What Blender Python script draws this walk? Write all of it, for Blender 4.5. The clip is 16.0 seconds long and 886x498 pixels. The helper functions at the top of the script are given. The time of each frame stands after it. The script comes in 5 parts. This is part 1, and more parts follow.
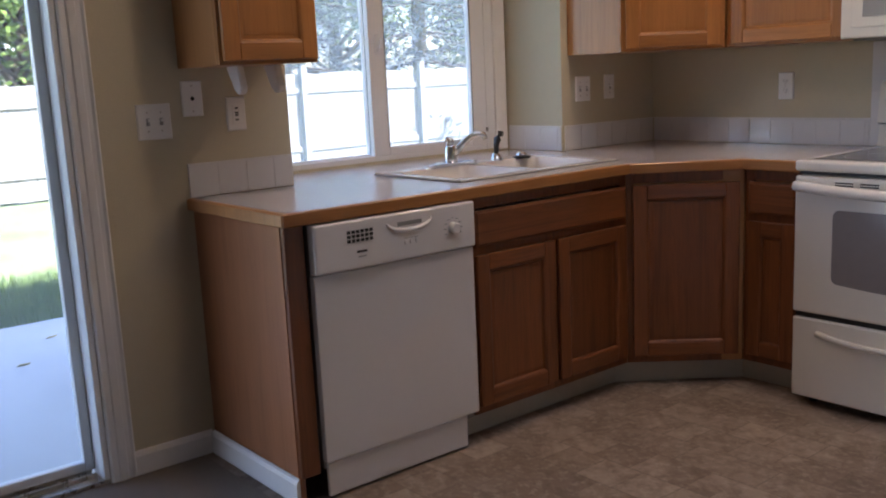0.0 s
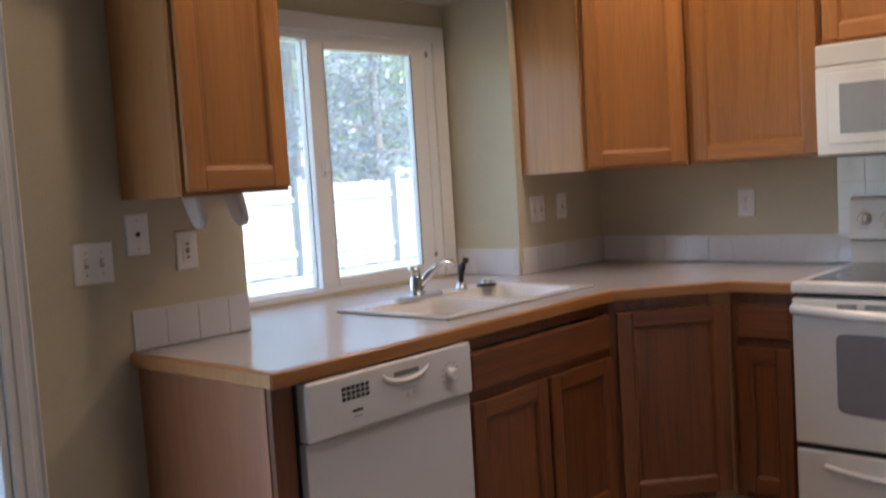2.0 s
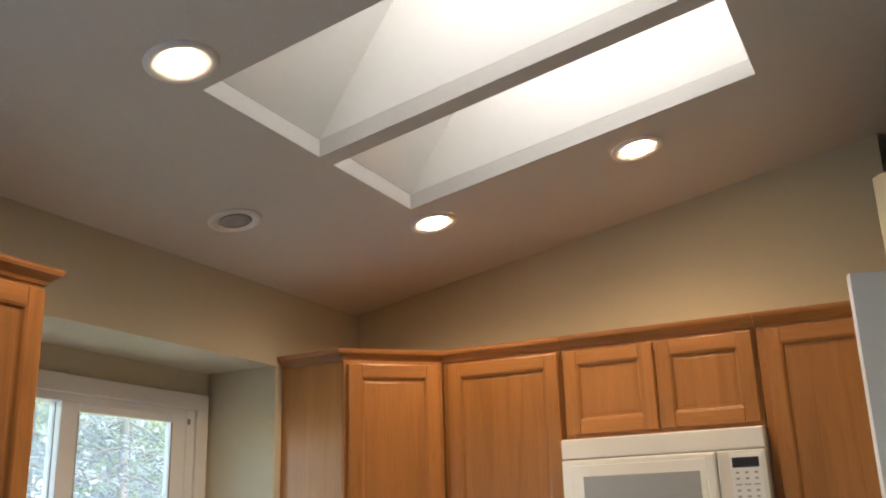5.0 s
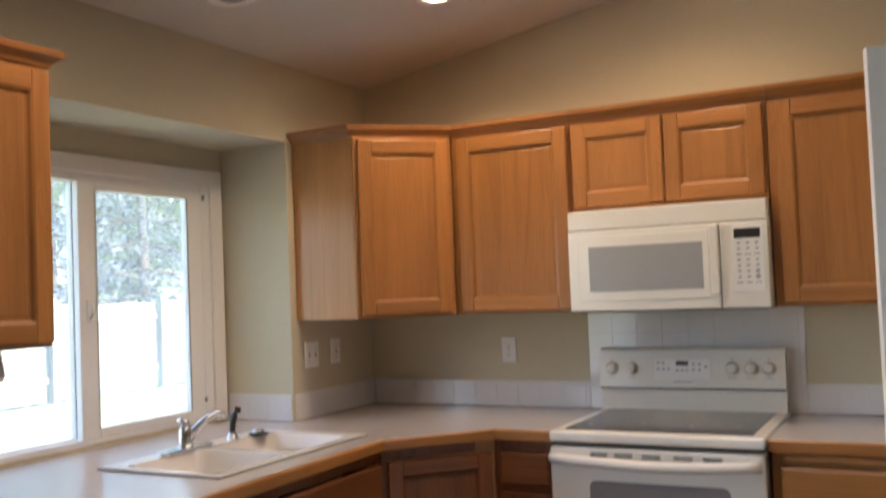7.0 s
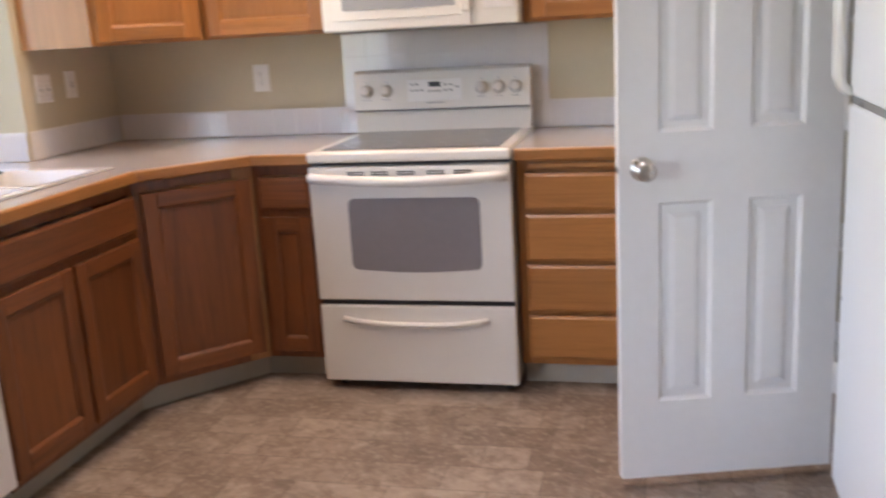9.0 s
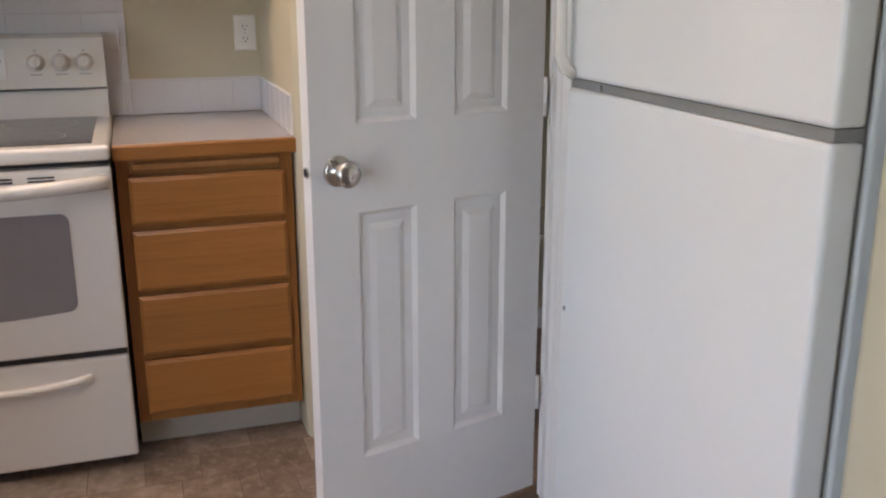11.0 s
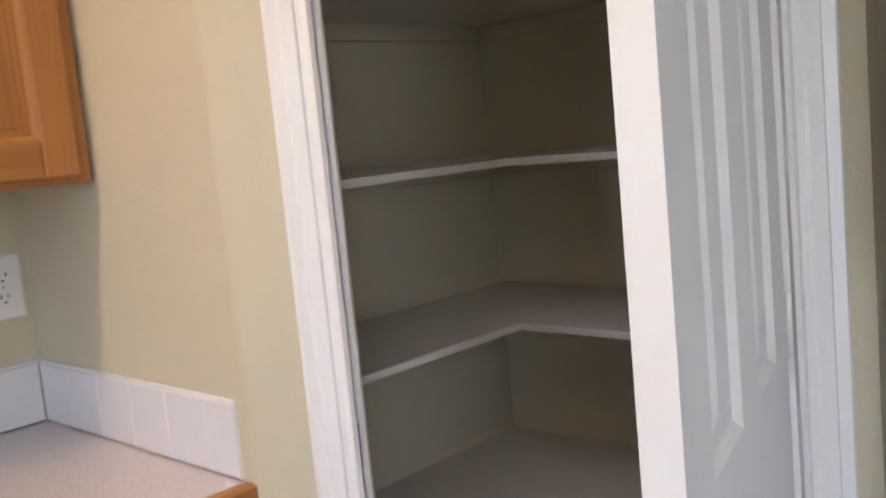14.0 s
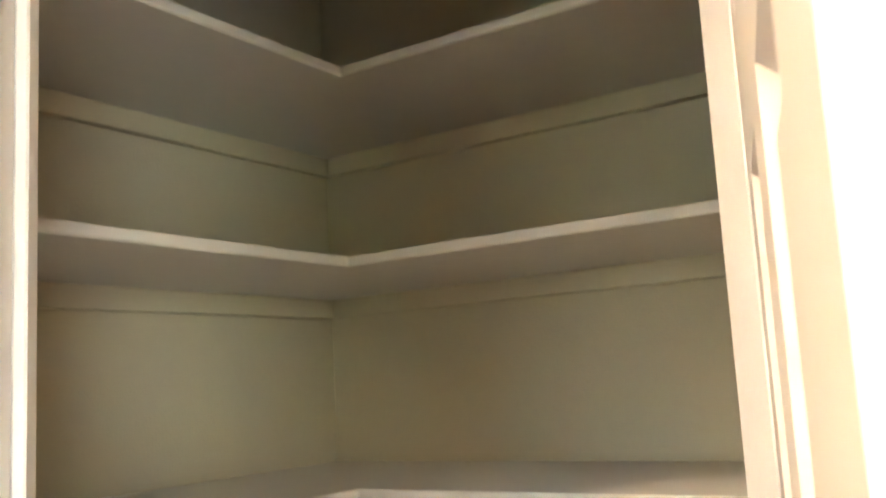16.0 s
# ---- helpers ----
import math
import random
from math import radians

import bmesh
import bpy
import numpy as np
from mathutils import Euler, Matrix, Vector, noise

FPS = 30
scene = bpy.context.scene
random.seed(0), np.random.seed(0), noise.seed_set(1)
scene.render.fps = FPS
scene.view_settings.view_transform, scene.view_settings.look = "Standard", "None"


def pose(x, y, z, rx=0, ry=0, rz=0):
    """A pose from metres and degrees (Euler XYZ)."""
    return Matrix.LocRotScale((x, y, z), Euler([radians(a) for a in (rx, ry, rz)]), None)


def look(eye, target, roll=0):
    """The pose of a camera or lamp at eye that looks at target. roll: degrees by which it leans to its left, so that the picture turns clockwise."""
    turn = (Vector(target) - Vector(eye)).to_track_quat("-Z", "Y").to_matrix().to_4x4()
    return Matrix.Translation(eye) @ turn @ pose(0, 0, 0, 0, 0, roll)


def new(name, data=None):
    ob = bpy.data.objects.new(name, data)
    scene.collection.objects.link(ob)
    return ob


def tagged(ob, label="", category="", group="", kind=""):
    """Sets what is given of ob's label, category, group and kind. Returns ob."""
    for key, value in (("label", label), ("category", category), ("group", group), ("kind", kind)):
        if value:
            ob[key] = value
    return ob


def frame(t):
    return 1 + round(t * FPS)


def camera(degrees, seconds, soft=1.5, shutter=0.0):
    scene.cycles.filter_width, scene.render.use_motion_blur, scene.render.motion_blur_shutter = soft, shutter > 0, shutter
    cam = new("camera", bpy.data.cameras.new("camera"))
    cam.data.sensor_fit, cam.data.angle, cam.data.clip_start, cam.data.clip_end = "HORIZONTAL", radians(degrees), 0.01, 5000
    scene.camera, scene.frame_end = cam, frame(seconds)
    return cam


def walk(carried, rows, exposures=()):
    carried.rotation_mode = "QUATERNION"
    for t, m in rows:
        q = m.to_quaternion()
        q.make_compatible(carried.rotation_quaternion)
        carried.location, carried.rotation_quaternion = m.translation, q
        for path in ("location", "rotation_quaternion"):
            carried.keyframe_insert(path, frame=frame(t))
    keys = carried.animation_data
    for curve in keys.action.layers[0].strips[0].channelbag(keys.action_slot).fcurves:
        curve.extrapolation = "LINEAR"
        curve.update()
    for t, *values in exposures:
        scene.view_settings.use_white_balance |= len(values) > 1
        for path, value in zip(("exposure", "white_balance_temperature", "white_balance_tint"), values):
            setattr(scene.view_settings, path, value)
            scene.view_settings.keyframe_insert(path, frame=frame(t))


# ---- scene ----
# Kitchen corner with a corner pantry. x runs along the range wall, y towards it, the inner corner of
# window wall and range wall is the origin.
cam = camera(51.0, 16.0, soft=1.9, shutter=0.3)
PATH = [
    (0, (2.972, -3.800, 1.285), (1.443, -2.564, 0.917), -2.7),
    (0.5, (2.687, -3.801, 1.274), (1.210, -2.490, 0.960), -4.3),
    (1, (2.483, -3.773, 1.297), (0.980, -2.475, 1.063), -6.2),
    (1.5, (2.422, -3.816, 1.317), (1.030, -2.411, 1.015), -4.3),
    (2, (2.418, -3.833, 1.348), (1.082, -2.352, 1.199), -3.6),
    (2.5, (2.398, -3.829, 1.348), (1.109, -2.304, 1.465), -3.3),
    (3, (2.387, -3.820, 1.361), (1.121, -2.278, 1.499), -2.8),
    (3.5, (2.404, -3.822, 1.386), (1.214, -2.222, 1.552), -1.6),
    (4, (2.423, -3.831, 1.429), (1.424, -2.149, 1.842), -0.9),
    (4.2, (2.434, -3.843, 1.422), (1.522, -2.159, 2.001), -1.6),
    (6.3, (2.442, -3.912, 1.475), (1.620, -2.152, 1.945), -1.9),
    (6.5, (2.445, -3.911, 1.482), (1.594, -2.145, 1.881), -1.8),
    (7, (2.448, -3.895, 1.463), (1.520, -2.125, 1.546), -2.3),
    (7.5, (2.452, -3.897, 1.415), (1.477, -2.159, 1.255), -2.6),
    (8, (2.458, -3.875, 1.409), (1.566, -2.117, 1.077), -2.9),
    (8.5, (2.479, -3.864, 1.407), (1.748, -2.043, 1.021), -2.4),
    (9, (2.451, -3.874, 1.357), (1.989, -1.986, 0.886), -3.3),
    (9.5, (2.394, -3.806, 1.318), (2.361, -1.900, 0.713), -2.4),
    (10, (2.356, -3.592, 1.307), (2.392, -1.717, 0.613), -3.3),
    (10.2, (2.319, -3.527, 1.313), (2.478, -1.653, 0.633), -2.5),
    (12.3, (1.452, -2.585, 1.314), (2.520, -0.932, 0.956), -2.0),
    (12.5, (1.428, -2.485, 1.320), (2.576, -0.890, 0.947), -2.0),
    (12.8, (1.449, -2.339, 1.304), (2.683, -0.810, 0.931), -1.7),
    (13, (1.497, -2.214, 1.295), (2.752, -0.698, 0.943), -3.2),
    (13.5, (1.594, -1.952, 1.317), (2.929, -0.495, 1.009), -4.8),
    (14, (1.717, -1.706, 1.366), (3.161, -0.343, 1.123), -5.5),
    (14.5, (1.917, -1.534, 1.362), (3.451, -0.274, 1.118), -4.2),
    (14.8, (2.014, -1.457, 1.385), (3.543, -0.178, 1.220), -3.5),
    (15, (2.066, -1.402, 1.404), (3.606, -0.137, 1.302), -3.0),
    (15.2, (2.114, -1.349, 1.421), (3.670, -0.094, 1.357), -2.6),
    (15.5, (2.151, -1.319, 1.429), (3.778, -0.156, 1.475), -2.5),
    (15.8, (2.163, -1.325, 1.448), (3.842, -0.256, 1.641), -3.0),
    (16, (2.163, -1.351, 1.459), (3.818, -0.265, 1.742), -3.2),
]
EXPOSURES = [   # seconds, stops, kelvin, tint
    (0.0, 2.35, 5900, 25), (0.5, 2.85, 5950, 24), (1.5, 2.75, 5950, 23), (2.5, 2.45, 5950, 22), (3.0, 2.43, 5950, 22), (3.5, 2.43, 6050, 21),
    (4.0, 2.65, 6400, 17), (6.5, 2.85, 6450, 17), (7.5, 2.92, 6150, 23), (8.5, 3.5, 6150, 24), (9.0, 3.55, 6250, 25), (10.0, 3.3, 6550, 24),
    (12.5, 2.82, 6150, 24), (13.5, 3.15, 6250, 24), (14.2, 3.35, 6000, 23), (14.6, 3.4, 6000, 23), (15.0, 3.8, 6100, 21), (15.5, 4.4, 6550, 15),
    (16.0, 4.95, 6700, 13)]
walk(cam, [(t, look(eye, target, roll)) for t, eye, target, roll in PATH], EXPOSURES)

# ---- world and light ----
SUN_ELEVATION, SUN_AZIMUTH = 38.0, 60.0     # degrees; azimuth clockwise from +y
world = bpy.data.worlds.new("world")
scene.world = world
world.use_nodes = True
wn = world.node_tree.nodes
sky = wn.new("ShaderNodeTexSky")
sky.sky_type, sky.sun_disc = "NISHITA", False
sky.sun_elevation, sky.sun_rotation = radians(SUN_ELEVATION), radians(SUN_AZIMUTH)
wn["Background"].inputs["Strength"].default_value = 0.15
world.node_tree.links.new(sky.outputs[0], wn["Background"].inputs["Color"])

sun_data = bpy.data.lights.new("sun", "SUN")
sun_data.energy, sun_data.angle, sun_data.color = 5.0, radians(0.5), (1.0, 0.95, 0.87)
sun = new("sun", sun_data)
_az, _el = radians(SUN_AZIMUTH), radians(SUN_ELEVATION)
_to_sun = Vector((math.sin(_az) * math.cos(_el), math.cos(_az) * math.cos(_el), math.sin(_el)))
sun.matrix_world = look(_to_sun * 30, (0, 0, 0))


def area_lamp(name, eye, target, sx, sy, watts, color):
    d = bpy.data.lights.new(name, "AREA")
    d.shape, d.size, d.size_y, d.energy, d.color = "RECTANGLE", sx, sy, watts, color
    ob = new(name, d)
    ob.matrix_world = look(eye, target)
    return ob


# daylight of the sliding door's other half and, behind the camera, an added windowless fill
area_lamp("slider_daylight", (-0.10, -4.15, 1.05), (3, -4.15, 1.05), 1.2, 1.9, 2.8, (0.93, 0.97, 1.0))
area_lamp("dining_added_fill", (2.4, -8.78, 1.45), (2.4, 0, 1.3), 1.7, 1.2, 0.5, (0.95, 0.97, 1.0))

# ---- materials ----


def nodes_of(name):
    m = bpy.data.materials.new(name)
    m.use_nodes = True
    nt = m.node_tree
    return m, nt, nt.nodes["Principled BSDF"]


def add(nt, kind, **sets):
    n = nt.nodes.new(kind)
    for k, v in sets.items():
        n.inputs[k].default_value = v
    return n


def coords(nt, scale=(1, 1, 1), use="Object", turn=(0, 0, 0)):
    tc = nt.nodes.new("ShaderNodeTexCoord")
    mp = nt.nodes.new("ShaderNodeMapping")
    mp.inputs["Scale"].default_value = scale
    mp.inputs["Rotation"].default_value = turn
    nt.links.new(tc.outputs[use], mp.inputs["Vector"])
    return mp.outputs["Vector"]


def ramp(nt, fac, stops):
    r = nt.nodes.new("ShaderNodeValToRGB")
    e = r.color_ramp.elements
    while len(e) < len(stops):
        e.new(0.5)
    for el, (p, c) in zip(e, stops):
        el.position, el.color = p, (*c, 1)
    nt.links.new(fac, r.inputs["Fac"])
    return r.outputs["Color"]


def mix(nt, fac, a, b, mode="MIX"):
    n = nt.nodes.new("ShaderNodeMix")
    n.data_type, n.blend_type = "RGBA", mode
    for sock, v in ((n.inputs[0], fac), (n.inputs[6], a), (n.inputs[7], b)):
        if isinstance(v, (int, float)):
            sock.default_value = v
        elif isinstance(v, tuple):
            sock.default_value = (*v, 1)
        else:
            nt.links.new(v, sock)
    return n.outputs[2]


def noise_fac(nt, vec, scale, detail=3.0, rough=0.55):
    n = add(nt, "ShaderNodeTexNoise", Scale=scale, Detail=detail, Roughness=rough)
    nt.links.new(vec, n.inputs["Vector"])
    return n.outputs["Fac"]


def bump(nt, bsdf, height, strength, dist):
    b = add(nt, "ShaderNodeBump", Strength=strength, Distance=dist)
    nt.links.new(height, b.inputs["Height"])
    nt.links.new(b.outputs["Normal"], bsdf.inputs["Normal"])


def plain(name, color, rough, metal=0.0, var=0.06, bump_scale=0.0, bump_strength=0.1, grain=8.0, coat=0.0, spec=0.5):
    """A surface of one colour with soft mottling at two scales and, if asked, a fine relief."""
    m, nt, b = nodes_of(name)
    v = coords(nt)
    big = noise_fac(nt, v, grain * 0.18, 2)
    small = noise_fac(nt, v, grain * 4, 4)
    lo = tuple(c * (1 - var) for c in color)
    hi = tuple(min(1, c * (1 + var)) for c in color)
    c1 = ramp(nt, big, [(0.3, lo), (0.7, hi)])
    col = mix(nt, 0.35, c1, ramp(nt, small, [(0.35, lo), (0.65, hi)]))
    nt.links.new(col, b.inputs["Base Color"])
    b.inputs["Metallic"].default_value = metal
    b.inputs["Specular IOR Level"].default_value = spec
    rr = nt.nodes.new("ShaderNodeMapRange")
    nt.links.new(small, rr.inputs["Value"])
    rr.inputs["To Min"].default_value, rr.inputs["To Max"].default_value = max(0.02, rough * 0.88), min(1, rough * 1.12)
    nt.links.new(rr.outputs[0], b.inputs["Roughness"])
    b.inputs["Coat Weight"].default_value = coat
    if bump_scale:
        bump(nt, b, noise_fac(nt, v, bump_scale, 3), bump_strength, 0.004)
    return m


def oak(name, scale, base=(0.375, 0.158, 0.040), dark=(0.185, 0.066, 0.014), figure=1.0):
    """Honey oak with long open grain and cathedral figure; scale stretches the grain along the board."""
    m, nt, b = nodes_of(name)
    v0 = coords(nt, scale)
    info = nt.nodes.new("ShaderNodeObjectInfo")
    off = nt.nodes.new("ShaderNodeVectorMath")
    off.operation = "MULTIPLY_ADD"
    off.inputs[0].default_value = (7.3, 3.1, 5.7)
    nt.links.new(info.outputs["Random"], off.inputs[1])
    nt.links.new(v0, off.inputs[2])
    v = off.outputs[0]
    fig = add(nt, "ShaderNodeTexNoise", Scale=1.1, Detail=3.0, Roughness=0.5, Distortion=1.6)
    nt.links.new(v, fig.inputs["Vector"])
    fine = noise_fac(nt, v, 9.0, 5, 0.65)
    soft = noise_fac(nt, v, 0.8, 2)
    light = tuple(min(1, c * 1.22) for c in base)
    c1 = ramp(nt, soft, [(0.3, base), (0.7, light)])
    c2 = mix(nt, ramp(nt, fig.outputs["Fac"], [(p, (g * figure,) * 3) for p, g in ((0.34, 0.36), (0.47, 0.09), (0.50, 0.26), (0.53, 0.06), (0.70, 0.20))]), c1, dark)
    pores = ramp(nt, fine, [(0.34, (0.2, 0.2, 0.2)), (0.5, (0, 0, 0))])
    c3 = mix(nt, pores, c2, dark)
    hue = add(nt, "ShaderNodeHueSaturation", Saturation=1.0)
    val = nt.nodes.new("ShaderNodeMapRange")
    nt.links.new(info.outputs["Random"], val.inputs["Value"])
    val.inputs["To Min"].default_value, val.inputs["To Max"].default_value = 0.9, 1.12
    nt.links.new(val.outputs[0], hue.inputs["Value"])
    nt.links.new(c3, hue.inputs["Color"])
    nt.links.new(hue.outputs[0], b.inputs["Base Color"])
    b.inputs["Roughness"].default_value = 0.36
    b.inputs["Coat Weight"].default_value = 0.12
    b.inputs["Coat Roughness"].default_value = 0.25
    bump(nt, b, fine, 0.12, 0.001)
    return m


M = {}
M["oak_v"] = oak("oak_vertical", (16, 16, 0.8))
M["oak_h"] = oak("oak_horizontal", (0.8, 0.8, 16))
# the same oak darkened and reddened: shade of the low fronts put into its colour
M["oak_shaded_v"] = oak("shaded_oak_vertical", (16, 16, 0.8), (0.205, 0.066, 0.018), (0.075, 0.020, 0.006), 1.7)
M["oak_shaded_h"] = oak("shaded_oak_horizontal", (0.8, 0.8, 16), (0.205, 0.066, 0.018), (0.075, 0.020, 0.006), 1.7)
M["oak_end"] = oak("oak_end_veneer", (14, 14, 0.7), (0.33, 0.135, 0.058), (0.20, 0.075, 0.03))
M["oak_pale"] = oak("oak_veneer_panel", (14, 14, 0.7), (0.42, 0.20, 0.070), (0.28, 0.12, 0.04))
M["wall"] = plain("beige_wall_paint", (0.575, 0.515, 0.375), 0.75, var=0.03, bump_scale=170, bump_strength=0.22, spec=0.3)
M["ceiling"] = plain("ceiling_paint", (0.64, 0.615, 0.56), 0.85, var=0.03, bump_scale=90, bump_strength=0.4, spec=0.2)
M["trim"] = plain("white_trim_paint", (0.80, 0.78, 0.76), 0.38, var=0.03, bump_scale=60, bump_strength=0.04)
M["vinyl"] = plain("white_vinyl_frame", (0.80, 0.80, 0.80), 0.35, var=0.03)
M["white"] = plain("white_enamel", (0.79, 0.755, 0.69), 0.22, var=0.015, coat=0.3)
M["white_cool"] = plain("white_dishwasher_enamel", (0.80, 0.765, 0.75), 0.22, var=0.015, coat=0.3)
M["white_fridge"] = plain("white_textured_enamel", (0.80, 0.81, 0.80), 0.32, var=0.015, bump_scale=420, bump_strength=0.15)
M["almond"] = plain("almond_sink_enamel", (0.80, 0.755, 0.70), 0.2, var=0.02, coat=0.4)
M["chrome"] = plain("chrome", (0.75, 0.76, 0.78), 0.09, metal=1.0, var=0.03)
M["nickel"] = plain("satin_nickel", (0.55, 0.51, 0.46), 0.28, metal=1.0, var=0.05)
M["black"] = plain("black_plastic", (0.015, 0.015, 0.016), 0.35, var=0.2)
M["cooktop"] = plain("black_glass_cooktop", (0.035, 0.036, 0.04), 0.16, var=0.3, coat=0.3)
M["oven_glass"] = plain("smoked_oven_glass", (0.25, 0.228, 0.232), 0.12, var=0.05)
M["mw_glass"] = plain("grey_screened_glass", (0.33, 0.33, 0.33), 0.25, var=0.04)
M["gasket"] = plain("grey_gasket", (0.25, 0.25, 0.24), 0.7, var=0.1)
M["ink"] = plain("grey_print", (0.36, 0.35, 0.34), 0.5, var=0.1)
M["toe"] = plain("cream_cove_base", (0.46, 0.43, 0.36), 0.6, var=0.08)
M["shelf"] = plain("white_shelf_paint", (0.68, 0.65, 0.60), 0.5, var=0.04)
M["plate"] = plain("white_plastic_plate", (0.82, 0.80, 0.77), 0.35, var=0.02)
M["tile"] = plain("white_glazed_tile", (0.72, 0.70, 0.70), 0.12, var=0.02, coat=0.4)
M["grout"] = plain("grey_white_grout", (0.70, 0.68, 0.67), 0.9, var=0.08, bump_scale=300)
M["fence"] = plain("weathered_fence_board", (0.21, 0.21, 0.20), 0.85, var=0.2, bump_scale=40, bump_strength=0.3)
M["siding"] = plain("house_siding", (0.55, 0.52, 0.45), 0.7, var=0.06)
M["roofing"] = plain("asphalt_roofing", (0.06, 0.06, 0.06), 0.9, var=0.3, bump_scale=120)
M["bark"] = plain("bark", (0.09, 0.065, 0.045), 0.95, var=0.3, bump_scale=30, bump_strength=0.6)
M["concrete"] = plain("patio_concrete", (0.58, 0.56, 0.55), 0.85, var=0.12, bump_scale=90, bump_strength=0.15)
M["well"] = plain("skylight_well_paint", (0.80, 0.78, 0.72), 0.7, var=0.02, spec=0.2)
M["soil"] = plain("dry_leaf", (0.5, 0.42, 0.2), 0.8, var=0.2)


def laminate():
    m, nt, b = nodes_of("grey_laminate")
    v = coords(nt)
    f1 = noise_fac(nt, v, 240, 3)
    f2 = noise_fac(nt, v, 900, 2)
    c = mix(nt, 0.5, ramp(nt, f1, [(0.35, (0.46, 0.41, 0.40)), (0.65, (0.60, 0.545, 0.53))]),
            ramp(nt, f2, [(0.36, (0.42, 0.375, 0.365)), (0.6, (0.61, 0.555, 0.54))]))
    nt.links.new(c, b.inputs["Base Color"])
    b.inputs["Roughness"].default_value = 0.24
    b.inputs["Coat Weight"].default_value, b.inputs["Coat Roughness"].default_value = 0.6, 0.16
    bump(nt, b, f2, 0.05, 0.0005)
    return m


M["laminate"] = laminate()


def sheet_vinyl():
    """Printed sheet flooring: random stone pieces in browns and greys with thin printed joints."""
    m, nt, b = nodes_of("stone_print_vinyl")
    v = coords(nt)
    cols = []
    for k, (w, h, off) in enumerate(((0.305, 0.1525, 0.5), (0.1525, 0.1525, 0.37))):
        br = nt.nodes.new("ShaderNodeTexBrick")
        br.offset, br.squash = off, 1.0
        br.inputs["Scale"].default_value = 1.0
        br.inputs["Mortar Size"].default_value = 0.0022
        br.inputs["Mortar Smooth"].default_value = 0.6
        br.inputs["Bias"].default_value = 0.0
        br.inputs["Brick Width"].default_value = w
        br.inputs["Row Height"].default_value = h
        br.inputs["Color1"].default_value = (0.05, 0.05, 0.05, 1)
        br.inputs["Color2"].default_value = (0.95, 0.95, 0.95, 1)
        br.inputs["Mortar"].default_value = (0.5, 0.5, 0.5, 1)
        nt.links.new(v, br.inputs["Vector"])
        cols.append((br.outputs["Color"], br.outputs["Fac"]))
    chk = add(nt, "ShaderNodeTexNoise", Scale=2.1, Detail=0.0)
    nt.links.new(v, chk.inputs["Vector"])
    sel = ramp(nt, chk.outputs["Fac"], [(0.49, (0, 0, 0)), (0.51, (1, 1, 1))])
    piece = mix(nt, sel, cols[0][0], cols[1][0])
    joint = mix(nt, sel, cols[0][1], cols[1][1])
    tone = ramp(nt, piece, [(0.1, (0.215, 0.158, 0.120)), (0.5, (0.29, 0.22, 0.170)), (0.9, (0.385, 0.30, 0.235))])
    v2 = coords(nt, (1, 1, 1), turn=(0, 0, 0.5))
    blotch = noise_fac(nt, v2, 13, 6, 0.72)
    vein = noise_fac(nt, v2, 34, 5, 0.7)
    c = mix(nt, ramp(nt, blotch, [(0.36, (0.62, 0.62, 0.62)), (0.58, (0, 0, 0))]), tone, (0.105, 0.068, 0.047))
    c = mix(nt, ramp(nt, vein, [(0.50, (0, 0, 0)), (0.72, (0.55, 0.55, 0.55))]), c, (0.50, 0.42, 0.34))
    c = mix(nt, mix(nt, 0.6, (0, 0, 0), joint), c, (0.09, 0.07, 0.055))
    nt.links.new(c, b.inputs["Base Color"])
    b.inputs["Roughness"].default_value = 0.5
    bump(nt, b, vein, 0.12, 0.002)
    return m


M["floor"] = sheet_vinyl()


def carpet():
    m, nt, b = nodes_of("tan_carpet")
    v = coords(nt)
    f = noise_fac(nt, v, 260, 4, 0.7)
    c = mix(nt, noise_fac(nt, v, 5, 2), ramp(nt, f, [(0.3, (0.13, 0.10, 0.075)), (0.7, (0.33, 0.27, 0.21))]), (0.24, 0.19, 0.15))
    nt.links.new(c, b.inputs["Base Color"])
    b.inputs["Roughness"].default_value = 0.98
    bump(nt, b, f, 0.9, 0.01)
    return m


M["carpet"] = carpet()


